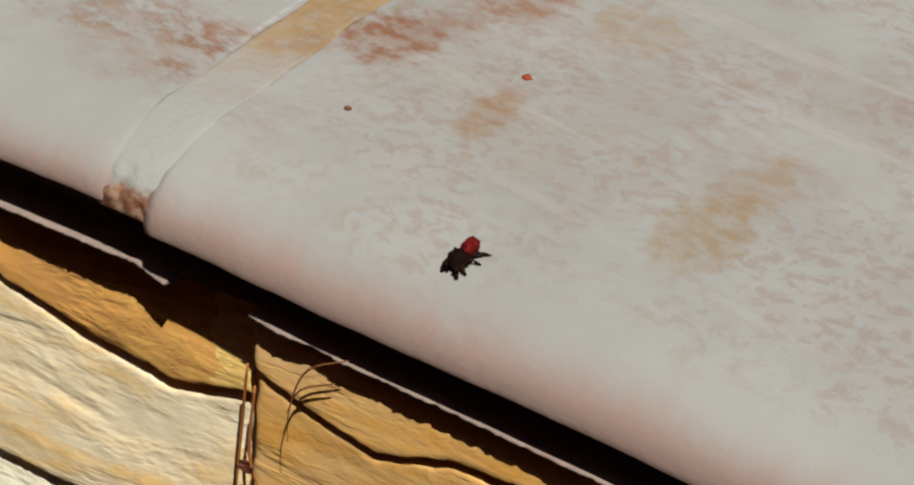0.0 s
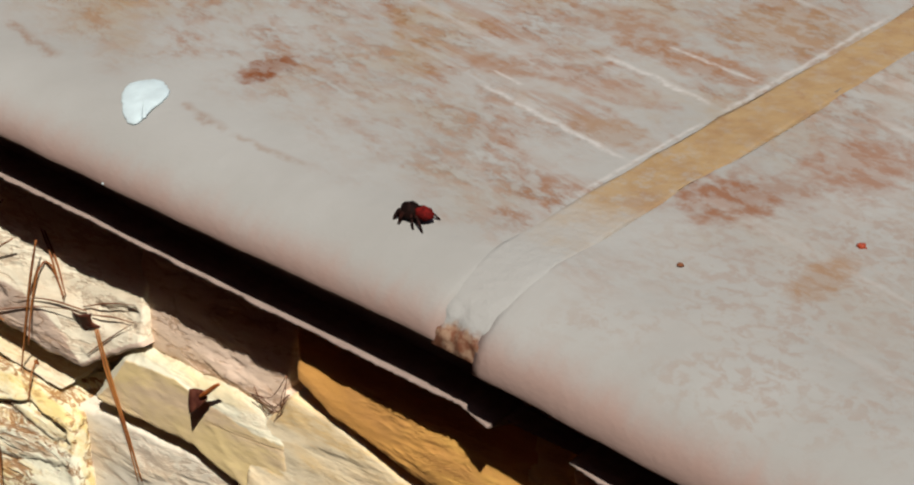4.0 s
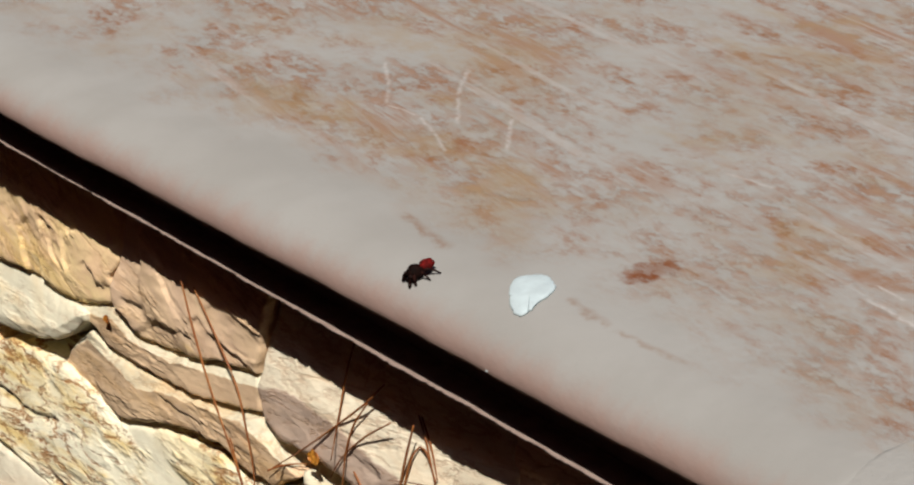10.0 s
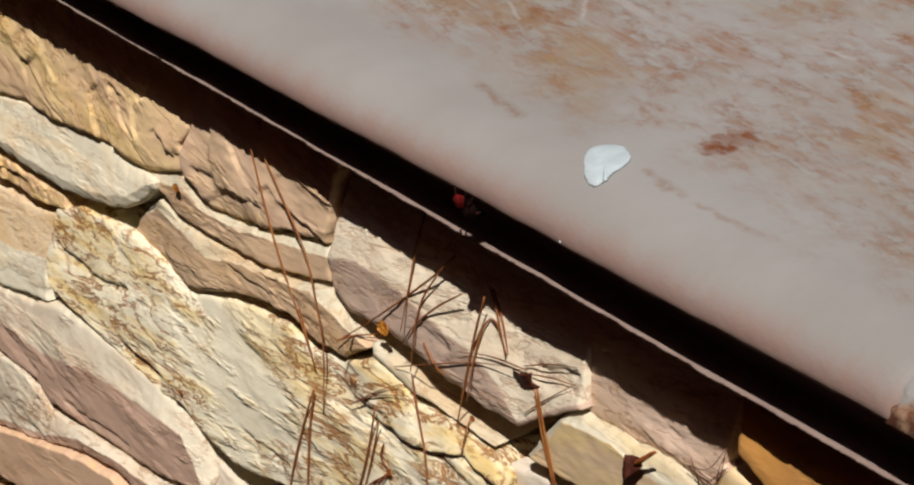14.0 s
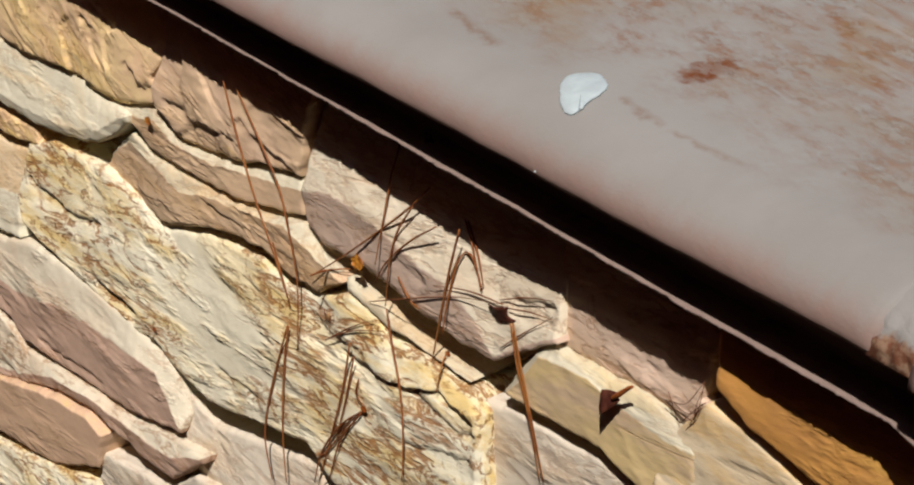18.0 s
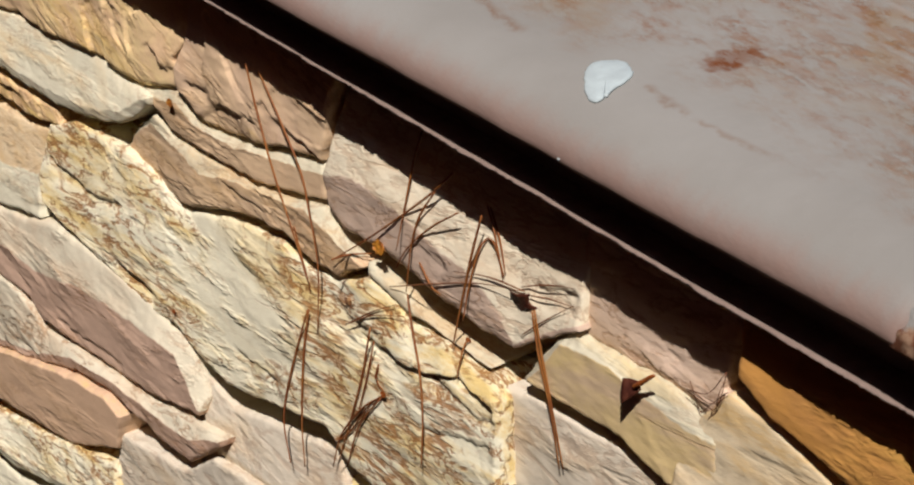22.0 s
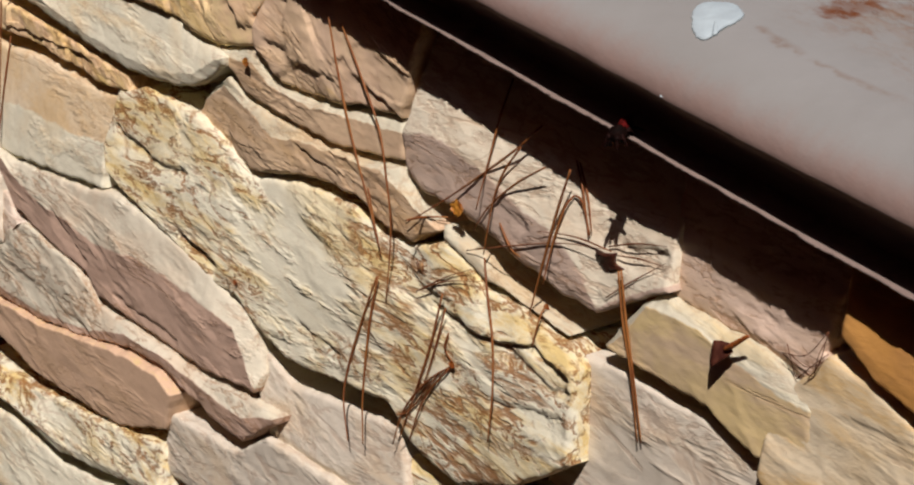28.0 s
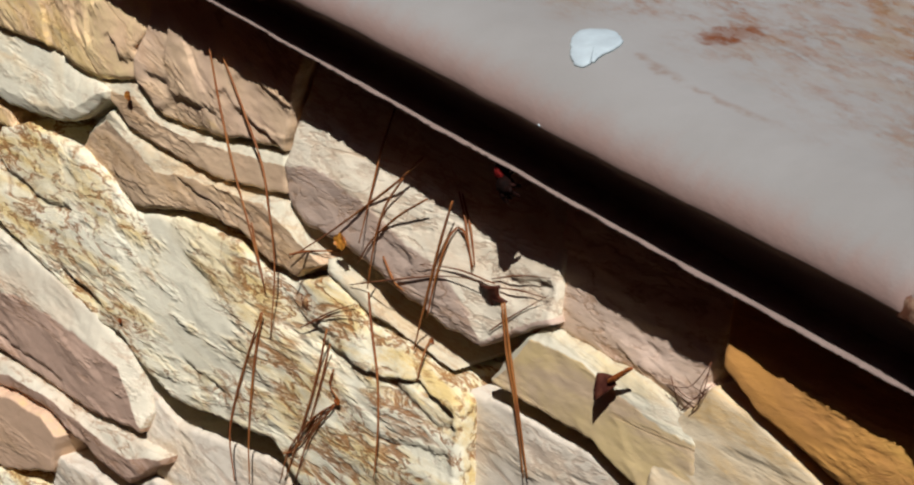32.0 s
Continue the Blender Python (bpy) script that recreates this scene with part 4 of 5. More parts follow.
stone([[(-0.150, -0.216), (-0.108, -0.213), (-0.056, -0.196)],
       [(-0.1524, -0.2432), (-0.1032, -0.233), (-0.0504, -0.2168)],
       [(-0.153, -0.25), (-0.102, -0.238), (-0.049, -0.222)]],
      (-0.0045, -0.0105, -0.0095), (1, 0.9), 'straw', 'straw coloured stone low on the wall')
stone([[(-0.327, -0.285), (-0.259, -0.273), (-0.233, -0.252), (-0.164, -0.242)],
       [(-0.3246, -0.3106), (-0.2614, -0.301), (-0.2082, -0.2816), (-0.1584, -0.2652)],
       [(-0.324, -0.317), (-0.262, -0.308), (-0.202, -0.289), (-0.157, -0.271)]],
      (-0.0168, -0.019, -0.0182), (1, 0.9), 'pale', 'pale veined stone low on the wall')
stone([[(-0.565, -0.367), (-0.515, -0.358), (-0.41, -0.329), (-0.323, -0.302)],
       [(-0.5546, -0.3758), (-0.5054, -0.366), (-0.43, -0.3554), (-0.3174, -0.3204)],
       [(-0.552, -0.378), (-0.503, -0.368), (-0.435, -0.362), (-0.316, -0.325)]],
      (-0.0205, -0.027, -0.0262), (1, 0.9), 'straw', 'straw yellow stone with brown bedding cracks')
stone([[(-0.558, -0.393), (-0.508, -0.379), (-0.439, -0.372), (-0.32, -0.334)],
       [(-0.5492, -0.4234), (-0.5, -0.4174), (-0.4246, -0.3992), (-0.3096, -0.3548)],
       [(-0.547, -0.431), (-0.498, -0.427), (-0.421, -0.406), (-0.307, -0.36)]],
      (-0.0232, -0.0312, -0.0302), (1, 0.9), 'cream', 'cream stone low on the wall')
stone([[(-0.734, -0.203), (-0.648, -0.192), (-0.579, -0.184), (-0.564, -0.217)],
       [(-0.7436, -0.2702), (-0.6544, -0.2584), (-0.5846, -0.2216), (-0.5552, -0.2154)],
       [(-0.746, -0.287), (-0.656, -0.275), (-0.586, -0.231), (-0.553, -0.215)]],
      (-0.0022, -0.0082, -0.0072), (1, 0.9), 'straw', 'straw yellow stone at the far side of the wall')
stone([[(-0.741, -0.305), (-0.648, -0.278), (-0.555, -0.242), (-0.533, -0.249)],
       [(-0.7442, -0.3514), (-0.648, -0.3188), (-0.5486, -0.286), (-0.5242, -0.2754)],
       [(-0.745, -0.363), (-0.648, -0.329), (-0.547, -0.297), (-0.522, -0.282)]],
      (-0.0111, -0.0171, -0.0161), (1, 0.9), 'pale', 'pale stone at the far side of the wall')
stone([[(-0.739, -0.368), (-0.643, -0.334), (-0.545, -0.301)],
       [(-0.7382, -0.4), (-0.639, -0.358), (-0.5618, -0.3154)],
       [(-0.738, -0.408), (-0.638, -0.364), (-0.566, -0.319)]],
      (-0.0188, -0.0248, -0.0238), (1, 0.9), 'cream', 'cream stone at the far side of the wall')


# ---- dry litter caught in webs on the wall ----
def strand(name, points, radius, material, taper=0.45):
    bm = bmesh.new()
    line = smooth_line(points, 7)
    n = len(line) - 1
    tube(bm, line, [radius * (1 - (1 - taper) * abs(2 * i / n - 0.7) / 1.3) for i in range(n + 1)])
    return part(name, bm, material)


NEEDLES = [
    [(-0.2178, 0.0042, -0.0638), (-0.2086, 0.0027, -0.0810), (-0.1956, 0.0012, -0.1027), (-0.1785, -0.0003, -0.1266), (-0.1688, -0.0018, -0.1391)],
    [(-0.2092, 0.0048, -0.0641), (-0.1913, 0.0028, -0.0786), (-0.1749, 0.0008, -0.0934), (-0.1668, -0.0012, -0.1060), (-0.1586, -0.0032, -0.1277), (-0.1578, -0.0052, -0.1569)],
    [(-0.1805, 0.0001, -0.1197), (-0.1752, -0.0004, -0.1305), (-0.1684, -0.0009, -0.1432)],
    [(-0.1063, 0.0113, -0.0523), (-0.1074, 0.0073, -0.0660), (-0.1073, 0.0033, -0.0812), (-0.1081, -0.0007, -0.0995)],
    [(-0.0818, 0.0060, -0.0599), (-0.0949, 0.0037, -0.0740), (-0.1263, 0.0013, -0.1016), (-0.1520, -0.0010, -0.1225)],
    [(-0.0903, 0.0043, -0.0701), (-0.0978, 0.0030, -0.0820), (-0.1016, 0.0016, -0.0951), (-0.1037, 0.0003, -0.1150)],
    [(-0.1043, 0.0012, -0.1168), (-0.0976, -0.0018, -0.1264), (-0.0889, -0.0048, -0.1412), (-0.0833, -0.0078, -0.1575), (-0.0806, -0.0108, -0.1756)],
    [(-0.0735, 0.0021, -0.0708), (-0.0896, 0.0021, -0.0831), (-0.1046, 0.0021, -0.0977), (-0.1127, 0.0021, -0.1097)],
    [(-0.0657, 0.0090, -0.0669), (-0.0583, 0.0065, -0.0740), (-0.0506, 0.0040, -0.0871)],
    [(-0.0640, 0.0090, -0.0668), (-0.0562, 0.0070, -0.0755), (-0.0505, 0.0050, -0.0857)],
    [(-0.0606, 0.0026, -0.0668), (-0.0658, 0.0019, -0.0848), (-0.0725, 0.0013, -0.1111), (-0.0755, 0.0006, -0.1257)],
    [(-0.0625, 0.0064, -0.0775), (-0.0641, 0.0037, -0.0824), (-0.0660, 0.0011, -0.0963), (-0.0662, -0.0016, -0.1096)],
    [(-0.0622, 0.0065, -0.0774), (-0.0569, 0.0055, -0.0776), (-0.0505, 0.0045, -0.0865)],
    [(-0.1403, -0.0084, -0.1147), (-0.1419, 0.0006, -0.1162), (-0.1345, 0.0096, -0.1153)],
    [(-0.0982, 0.0026, -0.1012), (-0.0905, 0.0021, -0.1074), (-0.0841, 0.0016, -0.1080)],
    [(-0.0312, 0.0015, -0.0902), (-0.0259, 0.0005, -0.1057), (-0.0182, -0.0005, -0.1226), (-0.0115, -0.0015, -0.1425)],
    [(-0.0293, 0.0010, -0.0891), (-0.0234, 0.0003, -0.1068), (-0.0175, -0.0004, -0.1211), (-0.0102, -0.0010, -0.1420)],
    [(-0.1649, -0.0050, -0.1490), (-0.1727, -0.0070, -0.1727), (-0.1783, -0.0090, -0.1942), (-0.1778, -0.0110, -0.2073), (-0.1708, -0.0130, -0.2215)],
    [(-0.1651, -0.0043, -0.1491), (-0.1663, -0.0070, -0.1697), (-0.1659, -0.0096, -0.1989), (-0.1609, -0.0123, -0.2180)],
    [(-0.1220, -0.0040, -0.1374), (-0.1252, -0.0060, -0.1584), (-0.1306, -0.0080, -0.1789), (-0.1391, -0.0100, -0.2058)],
    [(-0.1195, -0.0041, -0.1421), (-0.1224, -0.0061, -0.1596), (-0.1277, -0.0081, -0.1801)],
    [(-0.1155, -0.0051, -0.1501), (-0.1167, -0.0056, -0.1570), (-0.1107, -0.0061, -0.1596)],
    [(-0.1113, -0.0062, -0.1614), (-0.1239, -0.0076, -0.1730), (-0.1375, -0.0089, -0.1916), (-0.1427, -0.0102, -0.2091)],
    [(-0.1121, -0.0068, -0.1626), (-0.1254, -0.0083, -0.1815), (-0.1329, -0.0098, -0.2040)],
    [(-0.1413, -0.0099, -0.1959), (-0.1340, -0.0084, -0.1900), (-0.1186, -0.0069, -0.1679)],
    [(-0.0711, 0.0045, -0.1209), (-0.0694, 0.0005, -0.1240), (-0.0678, -0.0035, -0.1335)],
    [(-0.5415, 0.0021, -0.1278), (-0.5375, -0.0034, -0.1788), (-0.5339, -0.0089, -0.2288)],
    [(-0.5427, 0.0046, -0.1757), (-0.5385, -0.0029, -0.2033), (-0.5310, -0.0104, -0.2273)],
    [(0.180, -0.0089, -0.057), (0.176, -0.0089, -0.087), (0.173, -0.0089, -0.110)],
    [(0.182, -0.0087, -0.064), (0.179, -0.0087, -0.090), (0.184, -0.0087, -0.105)],
]
for line in NEEDLES:
    tagged(strand("pine_needle", line, 0.00040 + 0.00014 * random.random(), NEEDLE), "dry reddish brown pine needle hanging from cobweb on the wall", "pine needle", "pine needles on the wall")
TWIGS = [
    [(-0.1163, 0.0017, -0.1191), (-0.0898, 0.0017, -0.1062), (-0.0616, 0.0017, -0.0934), (-0.0378, 0.0017, -0.0857)],
    [(-0.0411, 0.0050, -0.0867), (-0.0269, 0.0050, -0.0798), (-0.0125, 0.0050, -0.0748)],
    [(-0.0357, 0.0041, -0.0874), (-0.0241, 0.0041, -0.0838), (-0.0119, 0.0041, -0.0813)],
    [(-0.0363, 0.0012, -0.1021), (-0.0264, 0.0022, -0.0928), (-0.0108, 0.0032, -0.0794)],
    [(-0.0393, 0.0048, -0.0877), (-0.0563, 0.0028, -0.0891), (-0.0742, 0.0008, -0.0939)],
    [(-0.1400, -0.0034, -0.1446), (-0.1242, -0.0014, -0.1324), (-0.1113, 0.0006, -0.1242)],
    [(-0.1390, -0.0033, -0.1439), (-0.1239, -0.0018, -0.1339), (-0.1045, -0.0003, -0.1257)],
    [(0.218, -0.0159, -0.035), (0.205, -0.0159, -0.044), (0.199, -0.0159, -0.059), (0.198, -0.0159, -0.071)],
    [(0.211, -0.0122, -0.048), (0.200, -0.0122, -0.055), (0.195, -0.0122, -0.065)],
]
for line in TWIGS:
    tagged(strand("twig", line, 0.00034, TWIG, 0.25), "thin dark dry twig lying against the stone", "twig", "twigs on the wall")


def crumpled(name, centre, size, material, label, category, seed):
    """A curled scrap of dead leaf."""
    bm = bmesh.new()
    n = 12
    for side in (0, 1):
        rows = []
        for j in range(n + 1):
            row = []
            for i in range(n + 1):
                u, v = i / n * 2 - 1, j / n * 2 - 1
                r = 1 + 0.35 * noise.noise((3 * u + seed, 3 * v, seed))
                curl = 0.5 * (u * u - 0.3 * v) + 0.5 * noise.noise((2 * u, 2 * v, seed + 3))
                row.append((centre[0] + size * u * r * (1 - 0.3 * v * v), centre[1] - 0.4 * size * curl - 0.0003 * side, centre[2] + 0.8 * size * v * r * (1 - 0.35 * u * u)))
            rows.append(row)
        grid(bm, rows)
    return tagged(part(name, bm, material), label, category)


def scrap(name, outline, depth, curl, material, label, category):
    """A thin torn piece of leaf from its (x, z) outline, bent about its middle."""
    c = sum((Vector(p) for p in outline), Vector((0, 0))) / len(outline)
    bm = bmesh.new()
    rings = []
    for lift, grow in ((0.0, 0.0), (0.0, 0.5), (0.0, 0.8), (0.0, 1.0), (0.0005, 1.0), (0.0005, 0.6), (0.0005, 0.0)):
        ring = []
        for k in range(6 * len(outline)):
            i, f = k // 6, k % 6 / 6
            p = Vector(outline[i]).lerp(Vector(outline[(i + 1) % len(outline)]), f)
            q = c + (p - c) * grow
            d = q - c
            ring.append((q.x, depth - lift + curl * (d.x * d.x * 90 - d.y) + 0.0006 * noise.noise((q.x * 300, q.y * 300, depth)), q.y))
        rings.append(ring)
    grid(bm, rings, True)
    bmesh.ops.remove_doubles(bm, verts=bm.verts, dist=1e-6)
    bmesh.ops.recalc_face_normals(bm, faces=bm.faces)
    return tagged(part(name, bm, material), label, category)


scrap("dead_leaf", [(-0.0465, -0.0900), (-0.0406, -0.0882), (-0.0336, -0.0851), (-0.0348, -0.0897), (-0.0310, -0.0912), (-0.0367, -0.0929), (-0.0400, -0.0967), (-0.0422, -0.0935), (-0.0455, -0.0961), (-0.0446, -0.0922)], 0.0033, 0.35, LEAF, "crumpled dark brown dead leaf stuck in cobweb", "leaf")
stalked = scrap("dead_leaf", [(0.0197, -0.0906), (0.0253, -0.0891), (0.0287, -0.0904), (0.0248, -0.0950), (0.0222, -0.0978), (0.0205, -0.0952)], -0.0019, -0.4, LEAF, "folded dark brown dead leaf with an orange stalk", "leaf")
stalk = strand("leaf_stalk", [(0.0255, -0.0022, -0.0908), (0.0285, -0.0024, -0.0880), (0.0330, -0.0021, -0.0835), (0.0347, -0.0021, -0.0822)], 0.0010, RUST)
stalk.parent = stalked
crumpled("bud_scale", (-0.1225, 0.0018, -0.1052), 0.0036, AMBER, "amber coloured bud scale caught on a pine needle", "bud scale", 7.0)
crumpled("bud_scale", (-0.2802, 0.0024, -0.1028), 0.0024, AMBER, "small amber bud scale resting on the stone", "bud scale", 9.0)
crumpled("dead_leaf", (0.1776, -0.0085, -0.0946), 0.0028, LEAF, "small dark scrap of leaf hanging among needles", "leaf", 12.0)
crumpled("bud_scale", (-0.1101, -0.0065, -0.1600), 0.0017, RUST, "tiny rust brown bud scale at a needle tip", "bud scale", 14.0)
crumpled("bud_scale", (-0.0729, 0.0061, -0.1233), 0.0014, RUST, "tiny rust brown bud scale at a needle tip", "bud scale", 15.0)
crumpled("bud_scale", (-0.2705, -0.0089, -0.1968), 0.0013, RUST, "tiny rust brown speck of bud on the stone", "bud scale", 16.0)
crumpled("dead_leaf", (-0.588, -0.010, -0.2290), 0.0050, LEAF, "dark dead leaf lodged in a joint", "leaf", 18.0)

# a dusty tangle of web at the end of the pinkish stone, with brown threads down from the lip
web = tagged(new("cobweb"), "dusty brown cobweb tangle between stone and coping lip", "cobweb")
rnd = random.Random(5)
ends = [Vector((0.0458, 0.004, -0.0842)), Vector((0.0575, 0.003, -0.0860)), Vector((0.0500, 0.004, -0.0905)), Vector((0.0620, 0.002, -0.0690)), Vector((0.0600, 0.003, -0.0800))]
for k in range(9):
    a, b = rnd.sample(ends, 2)
    mid = (a + b) / 2 + Vector((rnd.uniform(-1, 1), rnd.uniform(-1, 0.3), rnd.uniform(-1, 1))) * 0.003
    a = a + Vector((rnd.uniform(-1, 1), 0, rnd.uniform(-1, 1))) * 0.004
    bm = bmesh.new()
    tube(bm, smooth_line([a, mid, b], 6), [0.00015] * 13, 5)
    part("thread", bm, SILK, web)

husk = tagged(new("insect_husk"), "tiny pale dried insect husk on the stone", "insect husk")
husk.location = (-0.1411, -0.0006, -0.1359)
bm = bmesh.new()
ball(bm, (0, 0, 0), (0.0011, 0.0008, 0.0018), rough=0.3, seed=3)
part("body", bm, HUSK, husk)
for k in range(6):
    side, lift = (-1 if k % 2 else 1), (k // 2 - 1) * 0.0012
    bm = bmesh.new()
    tube(bm, smooth_line([Vector((0, 0, lift * 0.4)), Vector((side * 0.0018, -0.0006, lift)), Vector((side * 0.0034, 0.0002, lift * 1.8))], 5), [0.00018] * 11, 5)
    part("leg", bm, TWIG, husk)

# ---- things on the coping ----
bm = bmesh.new()
outline = [(-0.0108, 0.0049), (-0.016, 0.0097), (-0.019, 0.0157), (-0.0176, 0.0194), (-0.0151, 0.0231), (-0.01, 0.0227), (-0.0044, 0.0193), (-0.0024, 0.0156), (-0.0014, 0.0128), (-0.0012, 0.0102), (0.0003, 0.006), (0.001, 0.0033), (0.0005, 0.0005), (-0.0014, 0.0), (-0.006, 0.0016)]
FLAKE_AT = Vector((-0.0072, 0.0110))
rim = [p.xy + 0.0006 * Vector((noise.noise((k * 0.7, 1.3, 0.2)), noise.noise((k * 0.7, 5.3, 0.2)))) for k, p in enumerate(smooth_line([(x, y, 0) for x, y in outline + outline[:1]], 5)[:-1])]
rows = []
for lift, grow in ((0.0001, 0.0), (0.0001, 1.0), (0.0006, 1.0), (0.0009, 0.95), (0.0009, 0.7), (0.0011, 0.35), (0.0012, 0.0)):
    row = []
    for p in rim:
        q = FLAKE_AT + (p - FLAKE_AT) * grow
        row.append((q.x, q.y, roll_z(q.y) + lift + 0.00015 * noise.noise((q.x * 260, q.y * 260, 0))))
    rows.append(row)
grid(bm, rows, True)
bmesh.ops.remove_doubles(bm, verts=bm.verts, dist=1e-6)
tagged(part("paint_flake", bm, FLAKE), "bright white irregular paint flake on the coping", "paint flake")
for x, y, s, m, lab in ((0.2126, 0.0785, 0.0014, RED, "small red seed on the white coping"), (0.1811, 0.0373, 0.0010, TWIG, "tiny reddish brown speck on the coping"), (0.002, -0.0150, 0.0006, FLAKE, "tiny white grain on the rounded coping edge")):
    bm = bmesh.new()
    ball(bm, (x, y, roll_z(y) + 0.4 * s), (s, s * 0.8, s * 0.6), rough=0.5, seed=x * 90)
    tagged(part("grain" if m is FLAKE else "seed", bm, m), lab, "grain" if m is FLAKE else "seed")

# ---- jumping spider ----
spider = tagged(new("jumping_spider"), "small black jumping spider with a dark red abdomen", "spider")
bm = bmesh.new()
ball(bm, (0.0016, 0, 0.0026), (0.0031, 0.0028, 0.0027), rough=0.25, seed=2)
part("cephalothorax", bm, BLACK, spider)
bm = bmesh.new()
ball(bm, (-0.0030, 0, 0.0030), (0.0029, 0.0021, 0.0020), rough=0.25, seed=5)
part("abdomen", bm, SCARLET, spider, "dark red hairy abdomen")
for sx in (-1, 1):
    bm = bmesh.new()
    ball(bm, (0.0042, 0.0007 * sx, 0.0030), (0.00035, 0.00042, 0.00042), 10, 8)
    part("eye", bm, BLACK, spider)
    bm = bmesh.new()
    tube(bm, [Vector((0.0038, 0.0007 * sx, 0.0018)), Vector((0.0050, 0.0011 * sx, 0.0014)), Vector((0.0052, 0.0009 * sx, 0.0003))], [0.0006, 0.0006, 0.0004])
    part("palp", bm, BLACK, spider)
LEGS = []
for sx in (-1, 1):
    for base, ang, reach, thick in ((0.0030, 24, 0.0033, 0.00062), (0.0024, 58, 0.0031, 0.00052), (0.0010, 128, 0.0046, 0.00036), (0.0002, 154, 0.0066, 0.00036)):
        a = radians(ang) * sx
        d = Vector((math.cos(a), math.sin(a), 0))
        bm = bmesh.new()
        line = smooth_line([Vector((0, 0, 0)), d * reach * 0.35 + Vector((0, 0, 0.0012)), d * reach * 0.7 + Vector((0, 0, 0.0003)), d * reach + Vector((0, 0, -0.0016))], 4)
        n = len(line) - 1
        tube(bm, line, [1.75 * thick * (1 - 0.55 * i / n) for i in range(n + 1)])
        leg = part("leg", bm, LEG, spider)
        leg.location = (base, 0.0010 * sx, 0.0017)
        LEGS.append((leg, Vector(leg.location), sx))


def sit(x, y, z, normal, ahead):
    """A pose standing on a surface with that normal, heading ahead."""
    up = Vector(normal).normalized()
    f = Vector(ahead)
    f = (f - up * f.dot(up)).normalized()
    m = Matrix((f, up.cross(f), up)).transposed().to_4x4()
    return Matrix.Translation((x, y, z)) @ m


def on_top(x, y, heading):
    e = 0.0005
    s = (roll_z(y + e) - roll_z(y - e)) / (2 * e)
    a = radians(heading)
    return sit(x, y, roll_z(y), (0, -s, 1), (math.cos(a), math.sin(a), (math.sin(a)) * s))


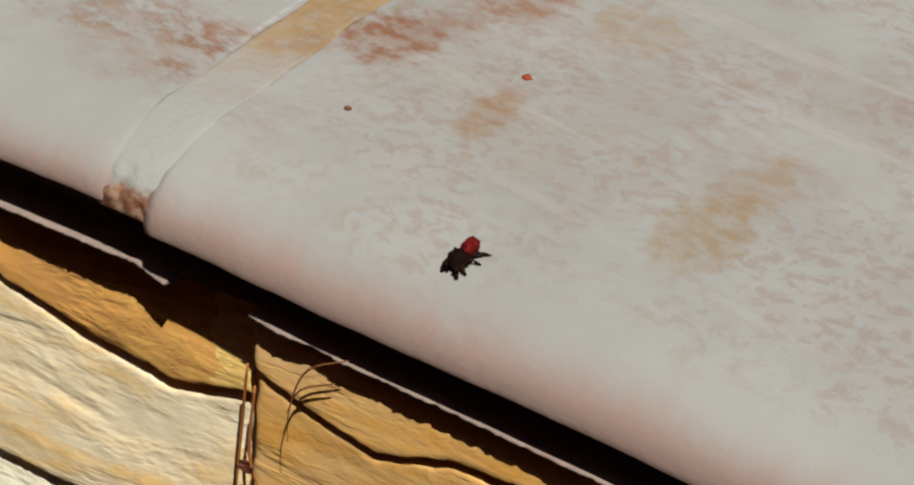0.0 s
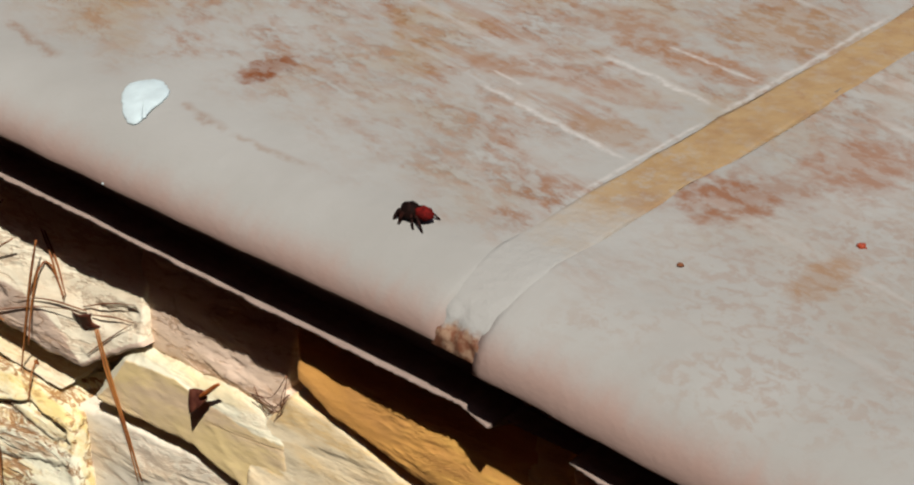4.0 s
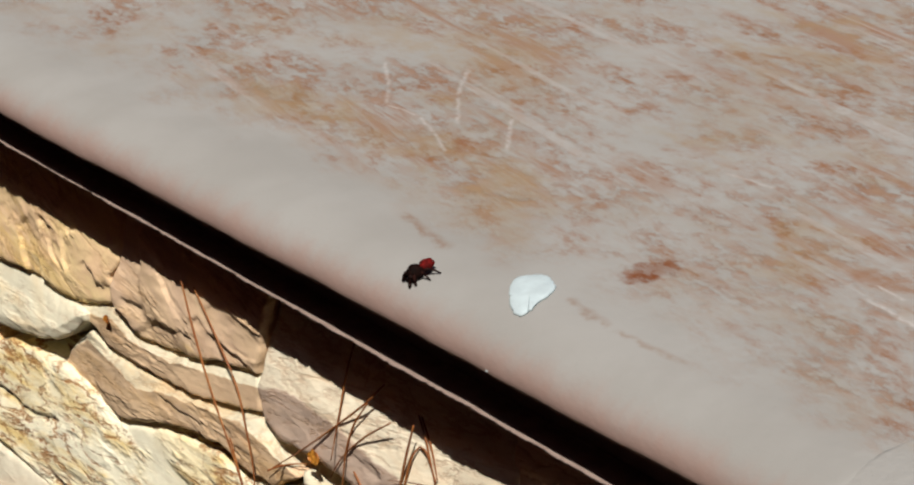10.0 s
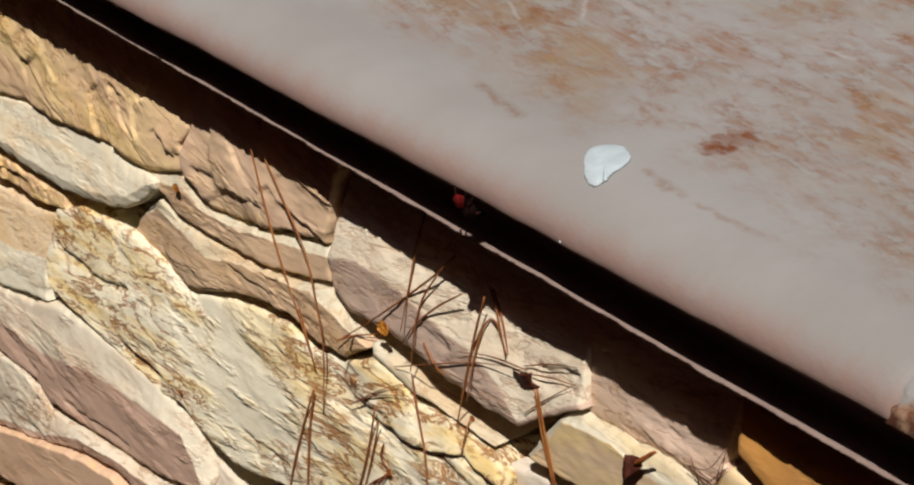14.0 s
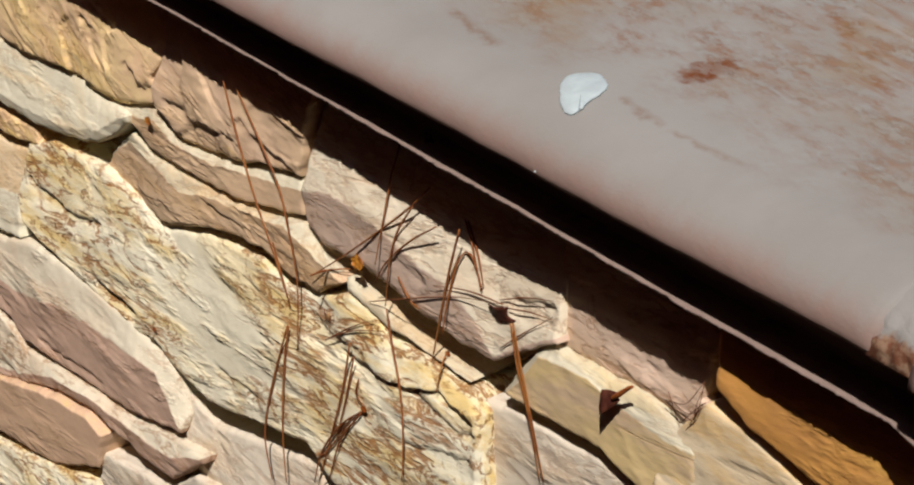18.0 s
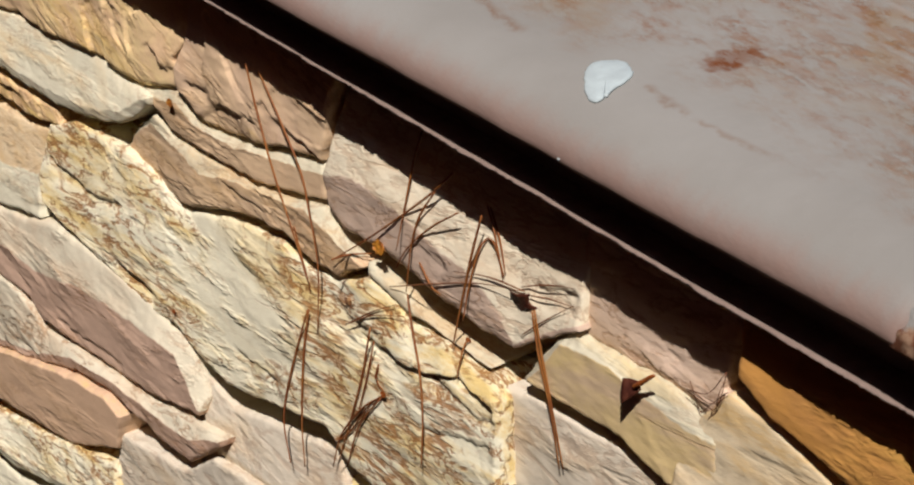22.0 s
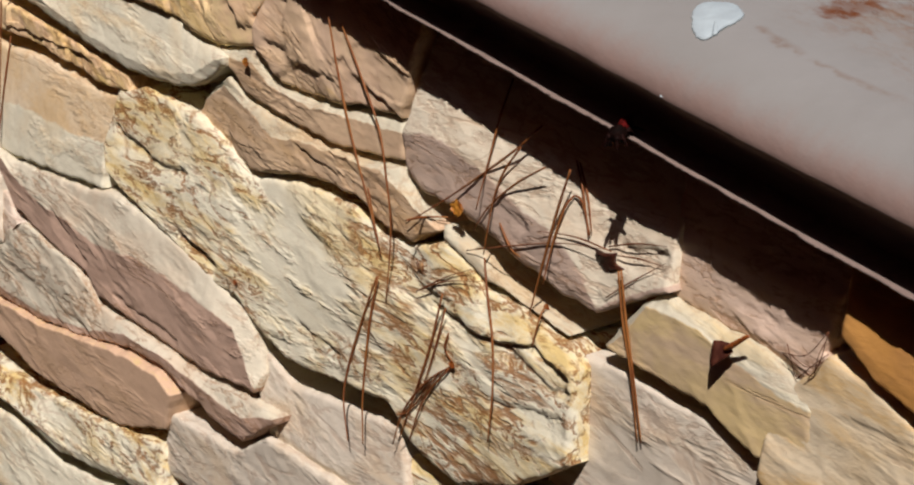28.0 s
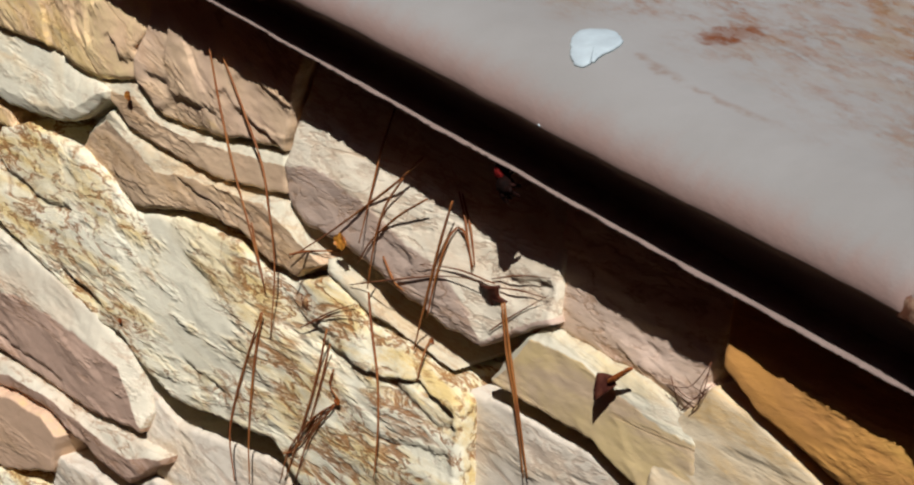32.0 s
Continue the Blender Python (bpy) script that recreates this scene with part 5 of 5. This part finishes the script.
def motions():
    rows = []
    for t, x, y, heading in ((0, 0.2428, -0.0016, -100), (0.5, 0.2420, -0.0026, -100), (1, 0.2425, -0.0031, -100), (1.5, 0.2418, -0.0031, -105), (2, 0.2396, -0.0048, -120), (2.5, 0.2212, -0.0042, -150), (3, 0.1784, -0.0011, -175), (3.5, 0.1476, 0.0018, -165), (4, 0.1092, 0.0104, -170), (4.5, 0.0931, 0.0060, -140), (6.5, 0.0662, 0.0028, -110), (7, 0.0648, 0.0017, -105), (7.5, 0.0612, 0.0003, -150), (8, 0.0466, 0.0017, -165), (8.5, 0.0085, 0.0046, -170), (9, -0.0208, 0.0076, -160), (9.5, -0.0454, 0.0034, -125), (10, -0.0476, -0.0024, -105), (10.5, -0.0492, -0.0010, -110), (11, -0.0494, -0.0045, -95), (11.5, -0.0469, -0.0105, -75)):
        rows.append((t, on_top(x, y, heading)))
    for t, x, y, z, normal, ahead in (
        (12, -0.0434, -0.0150, -0.0148, (0, -0.95, 0.1), (0.25, -0.1, -1)),
        (12.5, -0.0466, -0.0138, -0.0182, (0, -0.8, -0.6), (0.2, 0, -1)),
        (13, -0.0463, -0.0125, -0.0206, (0, -0.8, -0.6), (0.2, 0, -1)),
        (13.5, -0.0472, -0.0124, -0.0204, (0, -0.8, -0.6), (0.2, 0, -1)),
        (14, -0.0472, -0.0124, -0.0204, (0, -0.8, -0.6), (0.2, 0, -1)),
        (16.5, -0.0738, 0.0059, -0.0391, (0, -0.65, -0.75), (0.3, 0, -1)),
        (18, -0.0740, 0.0060, -0.0395, (0, -0.65, -0.75), (0.3, 0, -1)),
        (19, -0.0741, 0.0059, -0.0389, (0, -0.65, -0.75), (0.3, 0, -1)),
        (20, -0.0732, 0.0056, -0.0376, (0, -0.65, -0.75), (0.4, 0, -1)),
        (20.5, -0.0611, 0.0051, -0.0360, (0, -0.65, -0.75), (0.8, 0, -0.6)),
        (21, -0.0565, 0.0065, -0.0413, (0, -0.65, -0.75), (0.9, 0, -0.4)),
        (22, -0.0593, 0.0068, -0.0425, (0, -0.65, -0.75), (1, 0, -0.2)),
        (25.5, -0.0590, 0.0067, -0.0422, (0, -0.65, -0.75), (1, 0, -0.2)),
        (27.5, -0.0242, -0.0078, -0.0392, (0, -0.3, 1), (0.5, -1, -0.1)),
        (28, -0.0226, -0.008, -0.0395, (0, -0.3, 1), (0.4, -1, -0.2)),
        (28.5, -0.0190, -0.0080, -0.0405, (0, -0.5, 1), (0.4, -1, -0.3)),
        (29, -0.0248, -0.0058, -0.0445, (0, -0.8, 0.6), (0.7, -0.6, -0.6)),
        (29.5, -0.0276, -0.0034, -0.0470, (0, -0.9, 0.4), (0.8, -0.3, -0.6)),
        (30, -0.0244, -0.0029, -0.0469, (0, -0.9, 0.4), (0.8, -0.3, -0.6)),
        (30.5, -0.0256, -0.0028, -0.0473, (0, -0.9, 0.4), (0.8, -0.3, -0.6)),
        (31, -0.0260, -0.0028, -0.0473, (0, -0.9, 0.4), (0.8, -0.3, -0.6)),
        (32, -0.0249, -0.0028, -0.0461, (0, -0.9, 0.4), (0.8, -0.3, -0.6)),
    ):
        rows.append((t, sit(x, y, z, normal, ahead)))
    walk(spider, rows)
    for k, (leg, at, sx) in enumerate(LEGS):
        steps = []
        last = None
        phase = 0.0
        for t, m in rows:
            if last is not None:
                phase += 900 * (m.translation - last).length
            last = m.translation.copy()
            swing = 11 * math.sin(phase * 0.35 + 1.7 * k)
            steps.append((t, Matrix.Translation(at) @ pose(0, 0, 0, 0, 0, swing)))
        walk(leg, steps)


motions()
